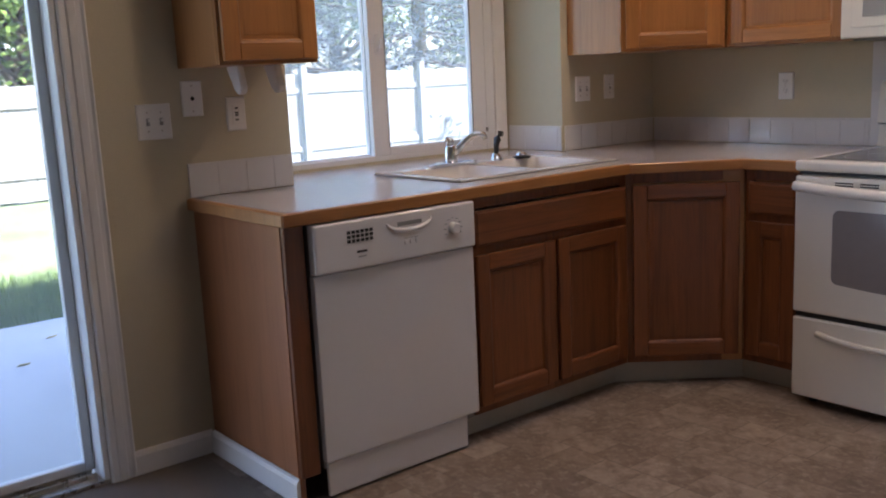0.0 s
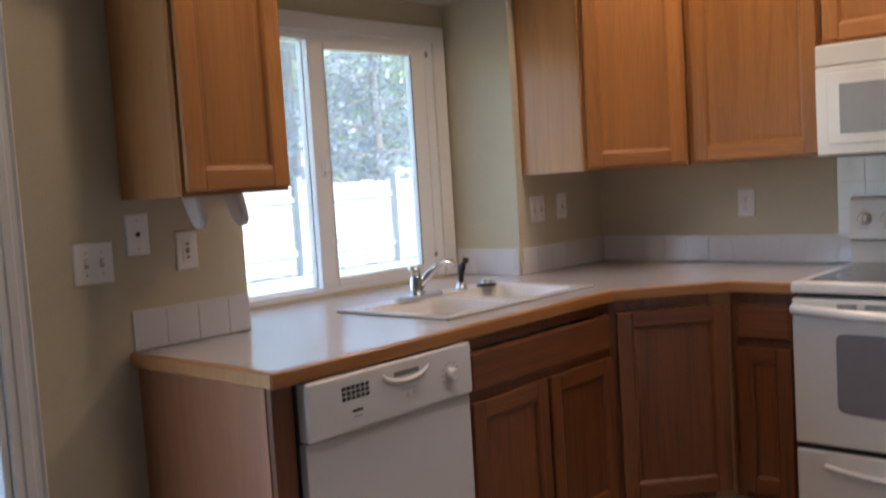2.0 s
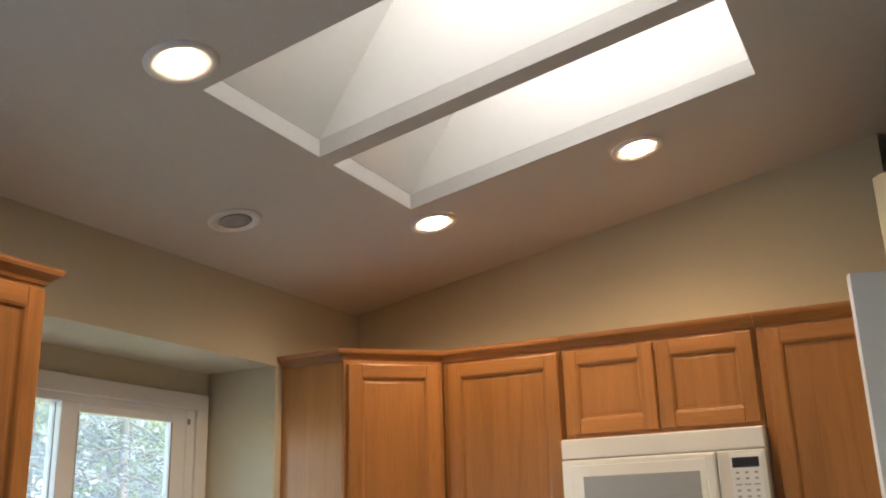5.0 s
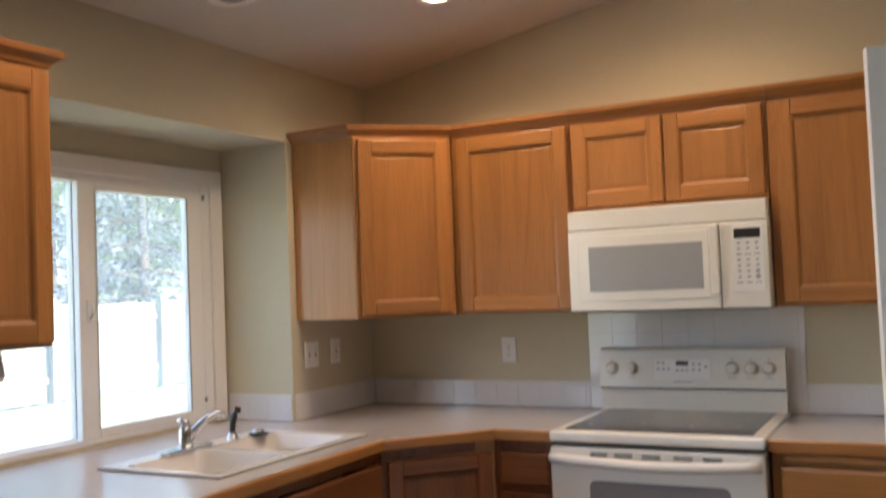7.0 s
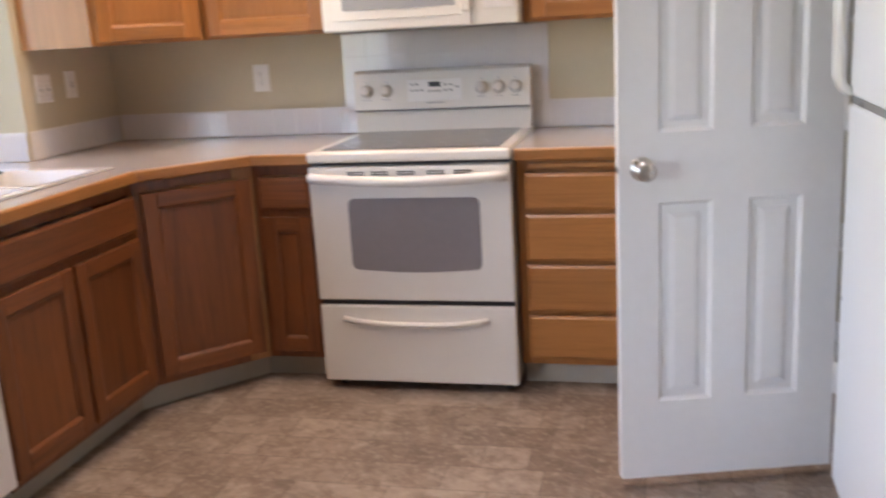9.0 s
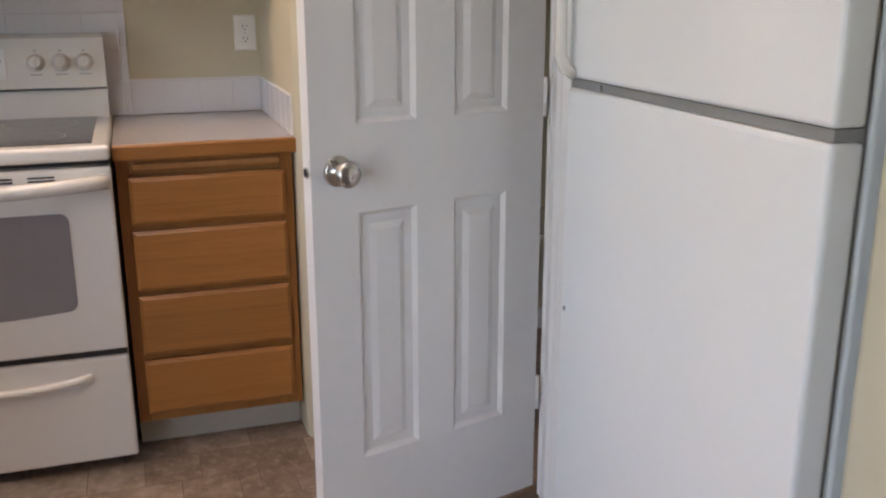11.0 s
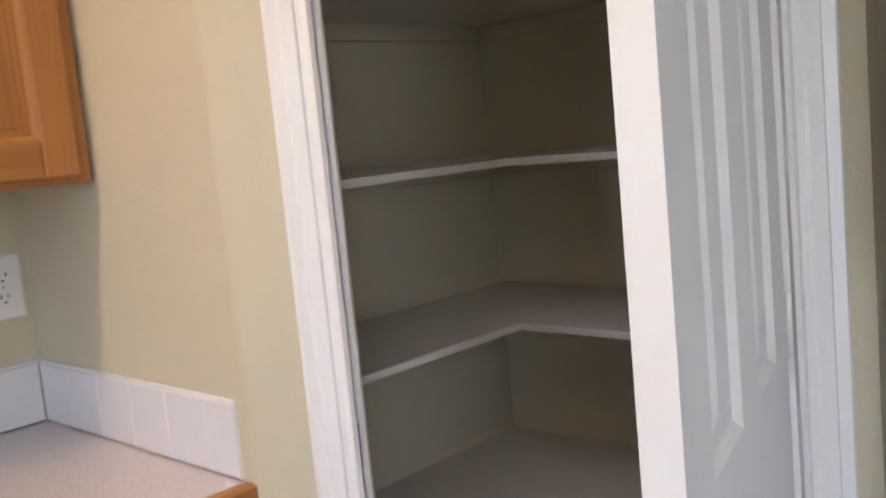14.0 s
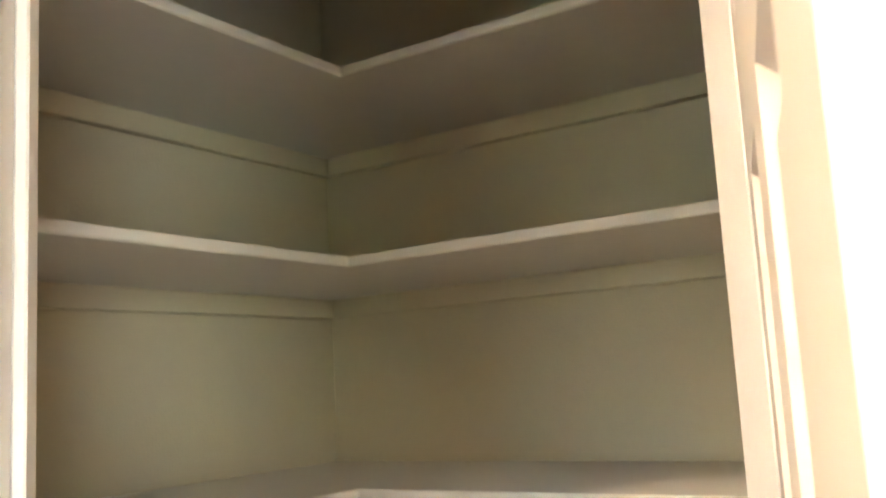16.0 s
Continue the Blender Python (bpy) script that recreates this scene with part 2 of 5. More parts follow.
def pane_glass(name, tint=(0.97, 0.99, 0.98), haze=0.0):
    m, nt, b = nodes_of(name)
    out = nt.nodes["Material Output"]
    clear = add(nt, "ShaderNodeBsdfTransparent", Color=(*tint, 1))
    gloss = add(nt, "ShaderNodeBsdfGlossy", Roughness=0.01)
    lw = add(nt, "ShaderNodeLayerWeight", Blend=0.5)
    pw = nt.nodes.new("ShaderNodeMath")
    pw.operation = "POWER"
    pw.inputs[1].default_value = 4.0
    nt.links.new(lw.outputs["Facing"], pw.inputs[0])
    fr = nt.nodes.new("ShaderNodeMath")
    fr.operation = "MULTIPLY_ADD"
    fr.inputs[1].default_value, fr.inputs[2].default_value = 0.4, 0.035
    nt.links.new(pw.outputs[0], fr.inputs[0])
    # translucent layer: some dust, and a glare veil painted over the view outside
    dust_veil = add(nt, "ShaderNodeBsdfTranslucent", Color=(0.78, 0.80, 0.82, 1))
    a = nt.nodes.new("ShaderNodeMixShader")
    nt.links.new(fr.outputs[0], a.inputs[0])
    nt.links.new(clear.outputs[0], a.inputs[1])
    nt.links.new(gloss.outputs[0], a.inputs[2])
    z = nt.nodes.new("ShaderNodeMixShader")
    f = noise_fac(nt, coords(nt), 3.0, 4)
    rr = nt.nodes.new("ShaderNodeMapRange")
    nt.links.new(f, rr.inputs["Value"])
    rr.inputs["To Min"].default_value, rr.inputs["To Max"].default_value = haze * 0.5, haze * 1.5
    nt.links.new(rr.outputs[0], z.inputs[0])
    nt.links.new(a.outputs[0], z.inputs[1])
    nt.links.new(dust_veil.outputs[0], z.inputs[2])
    nt.links.new(z.outputs[0], out.inputs["Surface"])
    return m


M["glass"] = pane_glass("window_glass", haze=0.2)


M["slider_glass"] = pane_glass("slider_glass", haze=0.05)


def emitter(name, color, strength):
    m, nt, b = nodes_of(name)
    b.inputs["Emission Color"].default_value = (*color, 1)
    b.inputs["Emission Strength"].default_value = strength
    b.inputs["Base Color"].default_value = (0.8, 0.8, 0.8, 1)
    return m


M["bulb"] = emitter("warm_lamp_lens", (1.0, 0.72, 0.42), 8.0)
M["sky_dome"] = emitter("skylight_acrylic", (0.97, 0.99, 1.0), 0.72)


def leafy(name, a, c, scale):
    m, nt, b = nodes_of(name)
    f = nt.nodes.new("ShaderNodeNewGeometry")
    col = mix(nt, 0.35, ramp(nt, f.outputs["Random Per Island"], [(0.0, a), (1.0, c)]),
              ramp(nt, noise_fac(nt, coords(nt), scale, 2), [(0.3, a), (0.7, c)]))
    nt.links.new(col, b.inputs["Base Color"])
    b.inputs["Roughness"].default_value = 0.6
    return m


M["spruce"] = leafy("blue_spruce_needles", (0.045, 0.065, 0.075), (0.15, 0.185, 0.215), 0.8)
M["leaf"] = leafy("green_leaves", (0.07, 0.13, 0.02), (0.23, 0.33, 0.06), 0.8)
M["grass"] = leafy("grass_blades", (0.05, 0.10, 0.02), (0.14, 0.22, 0.06), 2.0)
M["lawn"] = plain("lawn_ground", (0.19, 0.24, 0.10), 0.95, var=0.35, bump_scale=60, bump_strength=0.8)

# ---- building helpers ----


def box(bm, x0, x1, y0, y1, z0, z1, bev=0.0, seg=1):
    vs = [bm.verts.new((x, y, z)) for z in (z0, z1) for y in (y0, y1) for x in (x0, x1)]
    fs = [bm.faces.new([vs[i] for i in f]) for f in ((0, 2, 3, 1), (4, 5, 7, 6), (0, 1, 5, 4), (2, 6, 7, 3), (0, 4, 6, 2), (1, 3, 7, 5))]
    if bev:
        es = list({e for f in fs for e in f.edges})
        bmesh.ops.bevel(bm, geom=es, offset=bev, segments=seg, affect="EDGES", profile=0.5)
    return bm


def boxes(*args, bev=0.0, seg=1):
    bm = bmesh.new()
    for a in args:
        box(bm, *a, bev=bev, seg=seg)
    return bm


def prism(poly, z0, z1, bev=0.0):
    """An upright prism over a plan outline."""
    bm = bmesh.new()
    lo = [bm.verts.new((x, y, z0)) for x, y in poly]
    hi = [bm.verts.new((x, y, z1)) for x, y in poly]
    n = len(poly)
    bm.faces.new(lo[::-1])
    bm.faces.new(hi)
    for i in range(n):
        bm.faces.new((lo[i], lo[(i + 1) % n], hi[(i + 1) % n], hi[i]))
    bmesh.ops.recalc_face_normals(bm, faces=bm.faces)
    if bev:
        bmesh.ops.bevel(bm, geom=list(bm.edges), offset=bev, segments=2, affect="EDGES")
    return bm


def tube(bm, pts, radii, n=14, cap=True):
    """A round tube along points, with a radius at each."""
    rings = []
    for i, p in enumerate(pts):
        p = Vector(p)
        a = Vector(pts[max(i - 1, 0)])
        b = Vector(pts[min(i + 1, len(pts) - 1)])
        d = (b - a).normalized()
        side = d.cross(Vector((0, 0, 1)) if abs(d.z) < 0.9 else Vector((1, 0, 0))).normalized()
        up = side.cross(d)
        r = radii[i] if not isinstance(radii, (int, float)) else radii
        rings.append([bm.verts.new(p + r * (math.cos(2 * math.pi * k / n) * side + math.sin(2 * math.pi * k / n) * up)) for k in range(n)])
    for a, b in zip(rings, rings[1:]):
        for k in range(n):
            f = bm.faces.new((a[k], a[(k + 1) % n], b[(k + 1) % n], b[k]))
            f.smooth = True
    if cap:
        bm.faces.new(rings[0][::-1])
        bm.faces.new(rings[-1])
    bmesh.ops.recalc_face_normals(bm, faces=bm.faces)
    return bm


def sweep(bm, profile, path, closed=False):
    """Sweeps an (out, up) outline along a level path of (x, y, z); out is to the right of the way."""
    n = len(path)
    rings = []
    for i in range(n):
        p = Vector(path[i])
        d0 = (p - Vector(path[i - 1])).normalized() if i or closed else None
        d1 = (Vector(path[(i + 1) % n]) - p).normalized() if i < n - 1 or closed else None
        d0, d1 = d0 or d1, d1 or d0
        n0, n1 = Vector((d0.y, -d0.x, 0)), Vector((d1.y, -d1.x, 0))
        mid = (n0 + n1).normalized()
        mid = mid / max(0.3, mid.dot(n0))
        rings.append([bm.verts.new(p + mid * o + Vector((0, 0, u))) for o, u in profile])
    k = len(profile)
    for a, b in (zip(rings, rings[1:] + rings[:1]) if closed else zip(rings, rings[1:])):
        for j in range(k):
            bm.faces.new((a[j], a[(j + 1) % k], b[(j + 1) % k], b[j]))
    if not closed:
        bm.faces.new(rings[0])
        bm.faces.new(rings[-1][::-1])
    bmesh.ops.recalc_face_normals(bm, faces=bm.faces)
    return bm


def mesh_of(name, bm, material):
    me = bpy.data.meshes.new(name)
    bm.to_mesh(me)
    bm.free()
    me.materials.append(material)
    return me


def base_of(ob):
    v = Vector((0, 0, 0))
    while ob:
        v += ob.location
        ob = ob.parent
    return v


def thing(name, label, category, at, group="", kind=""):
    ob = new(name)
    ob.location = at
    ob.empty_display_size = 0.05
    return tagged(ob, label, category, group, kind)


def part(name, bm, material, parent, label="", m=None):
    """Links a bmesh, given in the world (or in m's own space), as one mesh under a thing or a part."""
    if m is not None:
        bm.transform(m)
    bm.transform(Matrix.Translation(-base_of(parent)))
    ob = new(name, mesh_of(name, bm, material))
    ob.parent = parent
    if label:
        ob["label"] = label
    return ob


def solid(name, bm, material, label, category, group="", kind=""):
    """A thing that is one mesh, with its origin at the foot of its bounds."""
    lo = [min(v.co[i] for v in bm.verts) for i in range(3)]
    hi = [max(v.co[i] for v in bm.verts) for i in range(3)]
    at = Vector(((lo[0] + hi[0]) / 2, (lo[1] + hi[1]) / 2, lo[2]))
    bm.transform(Matrix.Translation(-at))
    ob = new(name, mesh_of(name, bm, material))
    ob.location = at
    return tagged(ob, label, category, group, kind)


def setting(name, bm, material, label, category):
    return solid(name, bm, material, label, category, kind="structure")


def flip(bm):
    bmesh.ops.recalc_face_normals(bm, faces=bm.faces)
    return bm


def on_face(x, y, z, ax, ay):
    """A frame whose x runs along (ax, ay), whose y goes into the face behind it and whose z is up."""
    l = math.hypot(ax, ay)
    ax, ay = ax / l, ay / l
    return Matrix(((ax, -ay, 0, x), (ay, ax, 0, y), (0, 0, 1, z), (0, 0, 0, 1)))


# ---- the structure ----
CEIL0, SLOPE = 2.46, 0.176                 # ceiling height at the window wall, rise per metre of x
XR, YR = 2.42, -0.655                      # the outer corner of the pantry's short side wall
RIGHT = 3.755                               # inner face of the right wall
RY0, RY1, RD, RTOP = -2.085, -0.660, -0.37, 2.12   # the window recess
SY0, SY1, SZ = -4.72, -2.86, 2.05          # the sliding door's opening
COUNTER = 0.914


def ceil_z(x):
    return CEIL0 + SLOPE * x


setting("floor", boxes((-0.14, 8.6, -2.53, 0.0, -0.12, 0.0)), M["floor"], "brown and grey stone-print sheet vinyl floor", "floor")
setting("floor_carpet", boxes((-0.14, 8.6, -8.8, -2.533, -0.12, 0.006)), M["carpet"], "tan cut-pile carpet of the dining area", "floor")
solid("floor_transition_strip", boxes((0.62, 8.5, -2.55, -2.515, 0.0, 0.009), bev=0.003), M["nickel"],
      "thin metal strip between vinyl and carpet", "trim", kind="structure")


def gable(y0, y1, x0, x1, z0):
    """A wall across y0..y1 whose top follows the ceiling."""
    bm = bmesh.new()
    pts = [(x0, z0), (x1, z0), (x1, ceil_z(x1) + 0.02), (x0, ceil_z(x0) + 0.02)]
    a = [bm.verts.new((x, y0, z)) for x, z in pts]
    b = [bm.verts.new((x, y1, z)) for x, z in pts]
    bm.faces.new(a)
    bm.faces.new(b[::-1])
    for i in range(4):
        bm.faces.new((a[i], b[i], b[(i + 1) % 4], a[(i + 1) % 4]))
    return flip(bm)


NX = 2.46
setting("wall_north", gable(0.0, 0.14, -0.14, NX, -0.12), M["wall"], "beige painted gable wall behind the range", "wall")
setting("wall_north_low", boxes((NX, 8.6, 0.0, 0.14, -0.12, 2.44)), M["wall"], "beige wall behind the pantry", "wall")
setting("wall_niche", gable(1.3, 1.44, NX - 0.14, 8.6, 2.3), M["wall"], "beige back wall of the ledge over the pantry", "wall")
setting("wall_niche_side", gable(0.14, 1.3, NX - 0.14, NX, 2.3), M["wall"], "beige side of the ledge over the pantry", "wall")
setting("ledge", boxes((NX, 8.6, 0.0, 1.3, 2.44, 2.49)), M["wall"], "painted plant ledge over the pantry", "ledge")
# unseen south and east walls, set far back to weaken the bounced light
setting("wall_south", gable(-8.94, -8.8, -0.14, 8.6, -0.12), M["wall"], "unseen plain beige wall closing the dining area", "wall")
setting("wall_east", boxes((8.6, 8.74, -8.94, 1.44, -0.12, ceil_z(8.6) + 0.1)), M["wall"], "unseen plain beige wall closing the room", "wall")
wt = CEIL0 + 0.02
setting("wall_west", flip(boxes(
    (-0.14, 0, SY1, RY0, -0.12, wt), (-0.14, 0, RY1, 0.0, -0.12, wt), (-0.14, 0, RY0, RY1, RTOP, wt),
    (-0.14, 0, RY0, RY1, -0.12, 0.86), (-0.14, 0, SY0, SY1, SZ, wt), (-0.14, 0, -8.8, SY0, -0.12, wt))),
    M["wall"], "beige painted window wall", "wall")
# the bumped-out window recess, as one shell round the window
for nm, lab, bx in (
        ("wall_recess_left", "beige side of the window recess", [(RD - 0.10, -0.14, RY0 - 0.1, RY0, 0.3, RTOP + 0.1)]),
        ("wall_recess_right", "beige side of the window recess", [(RD - 0.10, -0.14, RY1, RY1 + 0.1, 0.3, RTOP + 0.1)]),
        ("wall_recess_head", "pale flat head of the window recess", [(RD - 0.10, -0.14, RY0, RY1, RTOP, RTOP + 0.1)]),
        ("wall_recess_apron", "wall under the window recess", [(RD - 0.10, -0.14, RY0, RY1, 0.3, 0.86)]),
        ("wall_recess_back", "beige wall round the kitchen window", [
            (RD - 0.10, RD, RY0, -1.99, 0.86, RTOP), (RD - 0.10, RD, -0.74, RY1, 0.86, RTOP), (RD - 0.10, RD, -1.99, -0.74, 1.955, RTOP), (RD - 0.10, RD, -1.99, -0.74, 0.86, 0.925)])):
    setting(nm, flip(boxes(*bx)), M["wall"], lab, "wall")

# ceiling with two skylight shafts
WX0, WX1 = 0.82, 2.13
WELLS = ((-2.10, -1.535), (-1.455, -0.92))


def sloped(bm, x0, x1, y0, y1, th):
    vs = []
    for dz in (0, th):
        for y in (y0, y1):
            for x in (x0, x1):
                vs.append(bm.verts.new((x, y, ceil_z(x) + dz)))
    for f in ((0, 2, 3, 1), (4, 5, 7, 6), (0, 1, 5, 4), (2, 6, 7, 3), (0, 4, 6, 2), (1, 3, 7, 5)):
        bm.faces.new([vs[i] for i in f])


cb = bmesh.new()
for r in ((-0.14, WX0, -8.94, 0.14), (WX1, 8.74, -8.94, 1.45), (WX0, WX1, -8.94, WELLS[0][0]), (WX0, WX1, WELLS[0][1], WELLS[1][0]), (WX0, WX1, WELLS[1][1], 0.14)):
    sloped(cb, *r, 0.06)
setting("ceiling", flip(cb), M["ceiling"], "sloped off-white textured ceiling", "ceiling")


def skylight(y0, y1):
    th = thing("skylight", "white painted skylight shaft with a glowing acrylic dome", "skylight", ((WX0 + WX1) / 2, (y0 + y1) / 2, ceil_z(1.4)), "skylights in the sloped ceiling", "structure")
    h, tx0, tx1 = 0.62, WX0 + 0.42, WX1 - 0.10
    lo = [(x, y, ceil_z(x) + 0.061) for x, y in ((WX0, y0), (WX1, y0), (WX1, y1), (WX0, y1))]
    hi = [(tx0, y0, ceil_z(tx0) + h), (tx1, y0, ceil_z(tx1) + h), (tx1, y1, ceil_z(tx1) + h), (tx0, y1, ceil_z(tx0) + h)]
    names = ("shaft_side", "shaft_end", "shaft_side", "shaft_end")
    cx, cy = (WX0 + WX1) / 2, (y0 + y1) / 2
    for i in range(4):
        bm = bmesh.new()
        j = (i + 1) % 4
        q = [Vector(p) for p in (lo[i], lo[j], hi[j], hi[i])]
        if i % 2 == 0:      # the sides lap over the ends
            along = (q[1] - q[0]).normalized() * 0.05
            q = [q[0] - along, q[1] + along, q[2] + along, q[3] - along]
        nn = (q[1] - q[0]).cross(q[3] - q[0]).normalized()
        if nn.dot(Vector((cx, cy, q[0].z)) - q[0]) > 0:
            nn = -nn
        a = [bm.verts.new(p) for p in q]
        b = [bm.verts.new(p + nn * 0.03) for p in q]
        bm.faces.new(a)
        bm.faces.new(b[::-1])
        for k in range(4):
            bm.faces.new((a[k], b[k], b[(k + 1) % 4], a[(k + 1) % 4]))
        part(names[i], flip(bm), M["well"], th)
    bm = bmesh.new()
    vs = [bm.verts.new(Vector(p) + Vector((0, 0, -0.008))) for p in hi]
    vs2 = [bm.verts.new(Vector(p) + Vector((0, 0, 0.03))) for p in hi]
    bm.faces.new(vs)
    bm.faces.new(vs2[::-1])
    for k in range(4):
        bm.faces.new((vs[k], vs2[k], vs2[(k + 1) % 4], vs[(k + 1) % 4]))
    part("dome", flip(bm), M["sky_dome"], th, "bright translucent acrylic pane")


for y0, y1 in WELLS:
    skylight(y0, y1)

# unseen roof added to block the sun and shade the patio, open above the skylights
rb = bmesh.new()
for r in ((-1.10, WX0 - 0.04, -9.6, 0.6), (WX1 + 0.04, 9.2, -9.6, 1.9), (WX0 - 0.04, WX1 + 0.04, -9.6, WELLS[0][0] - 0.04), (WX0 - 0.04, WX1 + 0.04, WELLS[1][1] + 0.04, 0.6)):
    x0, x1, y0, y1 = r
    vs = [rb.verts.new((x, y, ceil_z(x) + dz)) for dz in (0.12, 0.34) for y in (y0, y1) for x in (x0, x1)]
    for f in ((0, 2, 3, 1), (4, 5, 7, 6), (0, 1, 5, 4), (2, 6, 7, 3), (0, 4, 6, 2), (1, 3, 7, 5)):
        rb.faces.new([vs[i] for i in f])
setting("roof", flip(rb), M["roofing"], "unseen dark roof with a deep eave, added to cast shade", "roof")

# the pantry's walls: short side wall, diagonal front with the door opening, south wall
D45 = math.sqrt(0.5)
PTOP = 2.495
OPEN0, OPEN1, DOORH = 0.121, 0.759, 2.045   # opening along the diagonal, head height


def dia(u, v=0.0):
    """A plan point u along the diagonal from the pantry's corner, v out of its face into the room."""
    return (XR + (u - v) * D45, YR - (u + v) * D45)


def rounded_corner_poly():
    """The side wall and the first stretch of the diagonal, with a bullnose at the corner."""
    pts = [(XR, -0.0), (XR, YR + 0.03)]
    for k in range(1, 5):
        a = radians(180 + 45 * k / 5)
        pts.append((XR + 0.032 + 0.032 * math.cos(a) * 1.0, YR + 0.02 + 0.032 * math.sin(a)))
    pts += [dia(0.035), dia(OPEN0), dia(OPEN0, -0.11), (XR + 0.11, YR - 0.01), (XR + 0.11, 0.0)]
    return pts


setting("wall_pantry_side", prism(rounded_corner_poly(), 0.0, PTOP), M["wall"], "beige painted bullnose corner wall of the pantry", "wall")
END = 0.872
setting("wall_pantry_front", prism([dia(OPEN1), dia(END), (RIGHT, dia(END)[1]), (RIGHT, dia(END)[1] + 0.11), (dia(END)[0] - 0.02, dia(END)[1] + 0.11), dia(OPEN1, -0.11)], 0.0, PTOP),
        M["wall"], "beige painted pantry wall beside the refrigerator", "wall")
setting("wall_pantry_head", prism([dia(OPEN0), dia(OPEN1), dia(OPEN1, -0.11), dia(OPEN0, -0.11)], DOORH, PTOP), M["wall"], "beige wall over the pantry door", "wall")
setting("wall_pantry_right", boxes((RIGHT, RIGHT + 0.12, -2.38, 0.0, 0.0, 2.495)), M["wall"], "beige painted side wall of pantry and refrigerator niche", "wall")
setting("ceiling_pantry", boxes((XR + 0.11, RIGHT, -1.16, 0.0, 2.44, 2.49)), M["ceiling"], "flat pantry ceiling", "ceiling")
setting("wall_refrigerator_stub", prism([(2.962, -2.232), (2.962, -2.352), (2.966, -2.366), (2.976, -2.376), (2.990, -2.380), (RIGHT, -2.380), (RIGHT, -2.217), (2.977, -2.217), (2.967, -2.222)], 0.0, PTOP), M["wall"],
        "beige bullnose stub wall beside the refrigerator", "wall")

# ---- trim ----


def baseboard(path):
    bm = sweep(bmesh.new(), [(0, 0), (0.013, 0), (0.013, 0.065), (0.008, 0.078), (0, 0.083)], path)
    return solid("baseboard", bm, M["trim"], "white painted baseboard", "baseboard", kind="structure")


baseboard([(0.0, -2.492, 0.006), (0.0, -2.795, 0.006)][::-1])
baseboard([(0.60, -2.488, 0.006), (0.016, -2.488, 0.006)][::-1])
baseboard([(0, -8.8, 0.006), (0, SY0 - 0.08, 0.006)])
baseboard([dia(0.832) + (0,), dia(END) + (0,)])


def casing_profile(w):
    return [(0, 0), (0, 0.010), (0.006, 0.015), (w * 0.3, 0.012), (w * 0.36, 0.017), (w * 0.62, 0.017), (w * 0.68, 0.013), (w - 0.014, 0.013), (w - 0.006, 0.019), (w, 0.014), (w, 0)]


def casing_leg(m, w, z0, z1, mirror=False):
    """An upright moulded casing: local x across, -y out of the wall."""
    bm = bmesh.new()
    pr = [((w - a) if mirror else a, -b) for a, b in casing_profile(w)]
    lo = [bm.verts.new((x, y, z0)) for x, y in pr]
    hi = [bm.verts.new((x, y, z1)) for x, y in pr]
    n = len(pr)
    bm.faces.new(lo)
    bm.faces.new(hi[::-1])
    for i in range(n):
        bm.faces.new((lo[i], hi[i], hi[(i + 1) % n], lo[(i + 1) % n]))
    bm.transform(m)
    return flip(bm)


def casing_head(m, x0, x1, w, z):
    bm = bmesh.new()
    pr = [(-b, z + a) for a, b in casing_profile(w)]
    lo = [bm.verts.new((x0, y, zz)) for y, zz in pr]
    hi = [bm.verts.new((x1, y, zz)) for y, zz in pr]
    n = len(pr)
    bm.faces.new(lo)
    bm.faces.new(hi[::-1])
    for i in range(n):
        bm.faces.new((lo[i], hi[i], hi[(i + 1) % n], lo[(i + 1) % n]))
    bm.transform(m)
    return flip(bm)


DM = on_face(*dia(0.0), 0.0, 1, -1)         # along the diagonal, into the pantry
pf = thing("door_frame_pantry", "white painted moulded casing and jamb of the pantry", "door frame", (*dia(0.43), 0.0), kind="structure")
part("casing", casing_leg(DM @ Matrix.Translation((0.078, 0, 0)), 0.064, 0.0, DOORH), M["trim"], pf)
part("casing", casing_leg(DM @ Matrix.Translation((0.752, 0, 0)), 0.078, 0.0, DOORH, mirror=True), M["trim"], pf)
part("casing_head", casing_head(DM, 0.078, 0.830, 0.064, DOORH - 0.004), M["trim"], pf)
part("jamb", boxes((OPEN0 + 0.001, 0.139, -0.001, 0.115, 0, DOORH - 0.02)), M["trim"], pf, m=DM)
part("jamb", boxes((0.741, OPEN1 - 0.001, -0.001, 0.115, 0, DOORH - 0.02)), M["trim"], pf, m=DM)
part("jamb_head", boxes((OPEN0 + 0.001, OPEN1 - 0.001, -0.001, 0.115, DOORH - 0.019, DOORH - 0.001)), M["trim"], pf, m=DM)
part("stop", boxes((0.1392, 0.150, 0.042, 0.075, 0, DOORH - 0.02), bev=0.002), M["trim"], pf, m=DM)
part("stop", boxes((0.730, 0.7408, 0.042, 0.075, 0, DOORH - 0.02), bev=0.002), M["trim"], pf, m=DM)
part("strike_plate", boxes((0.1391, 0.1405, 0.008, 0.036, 0.915, 0.975), bev=0.0004), M["gasket"], pf, "dark metal strike plate", m=DM)

# ---- pantry door, standing open ----


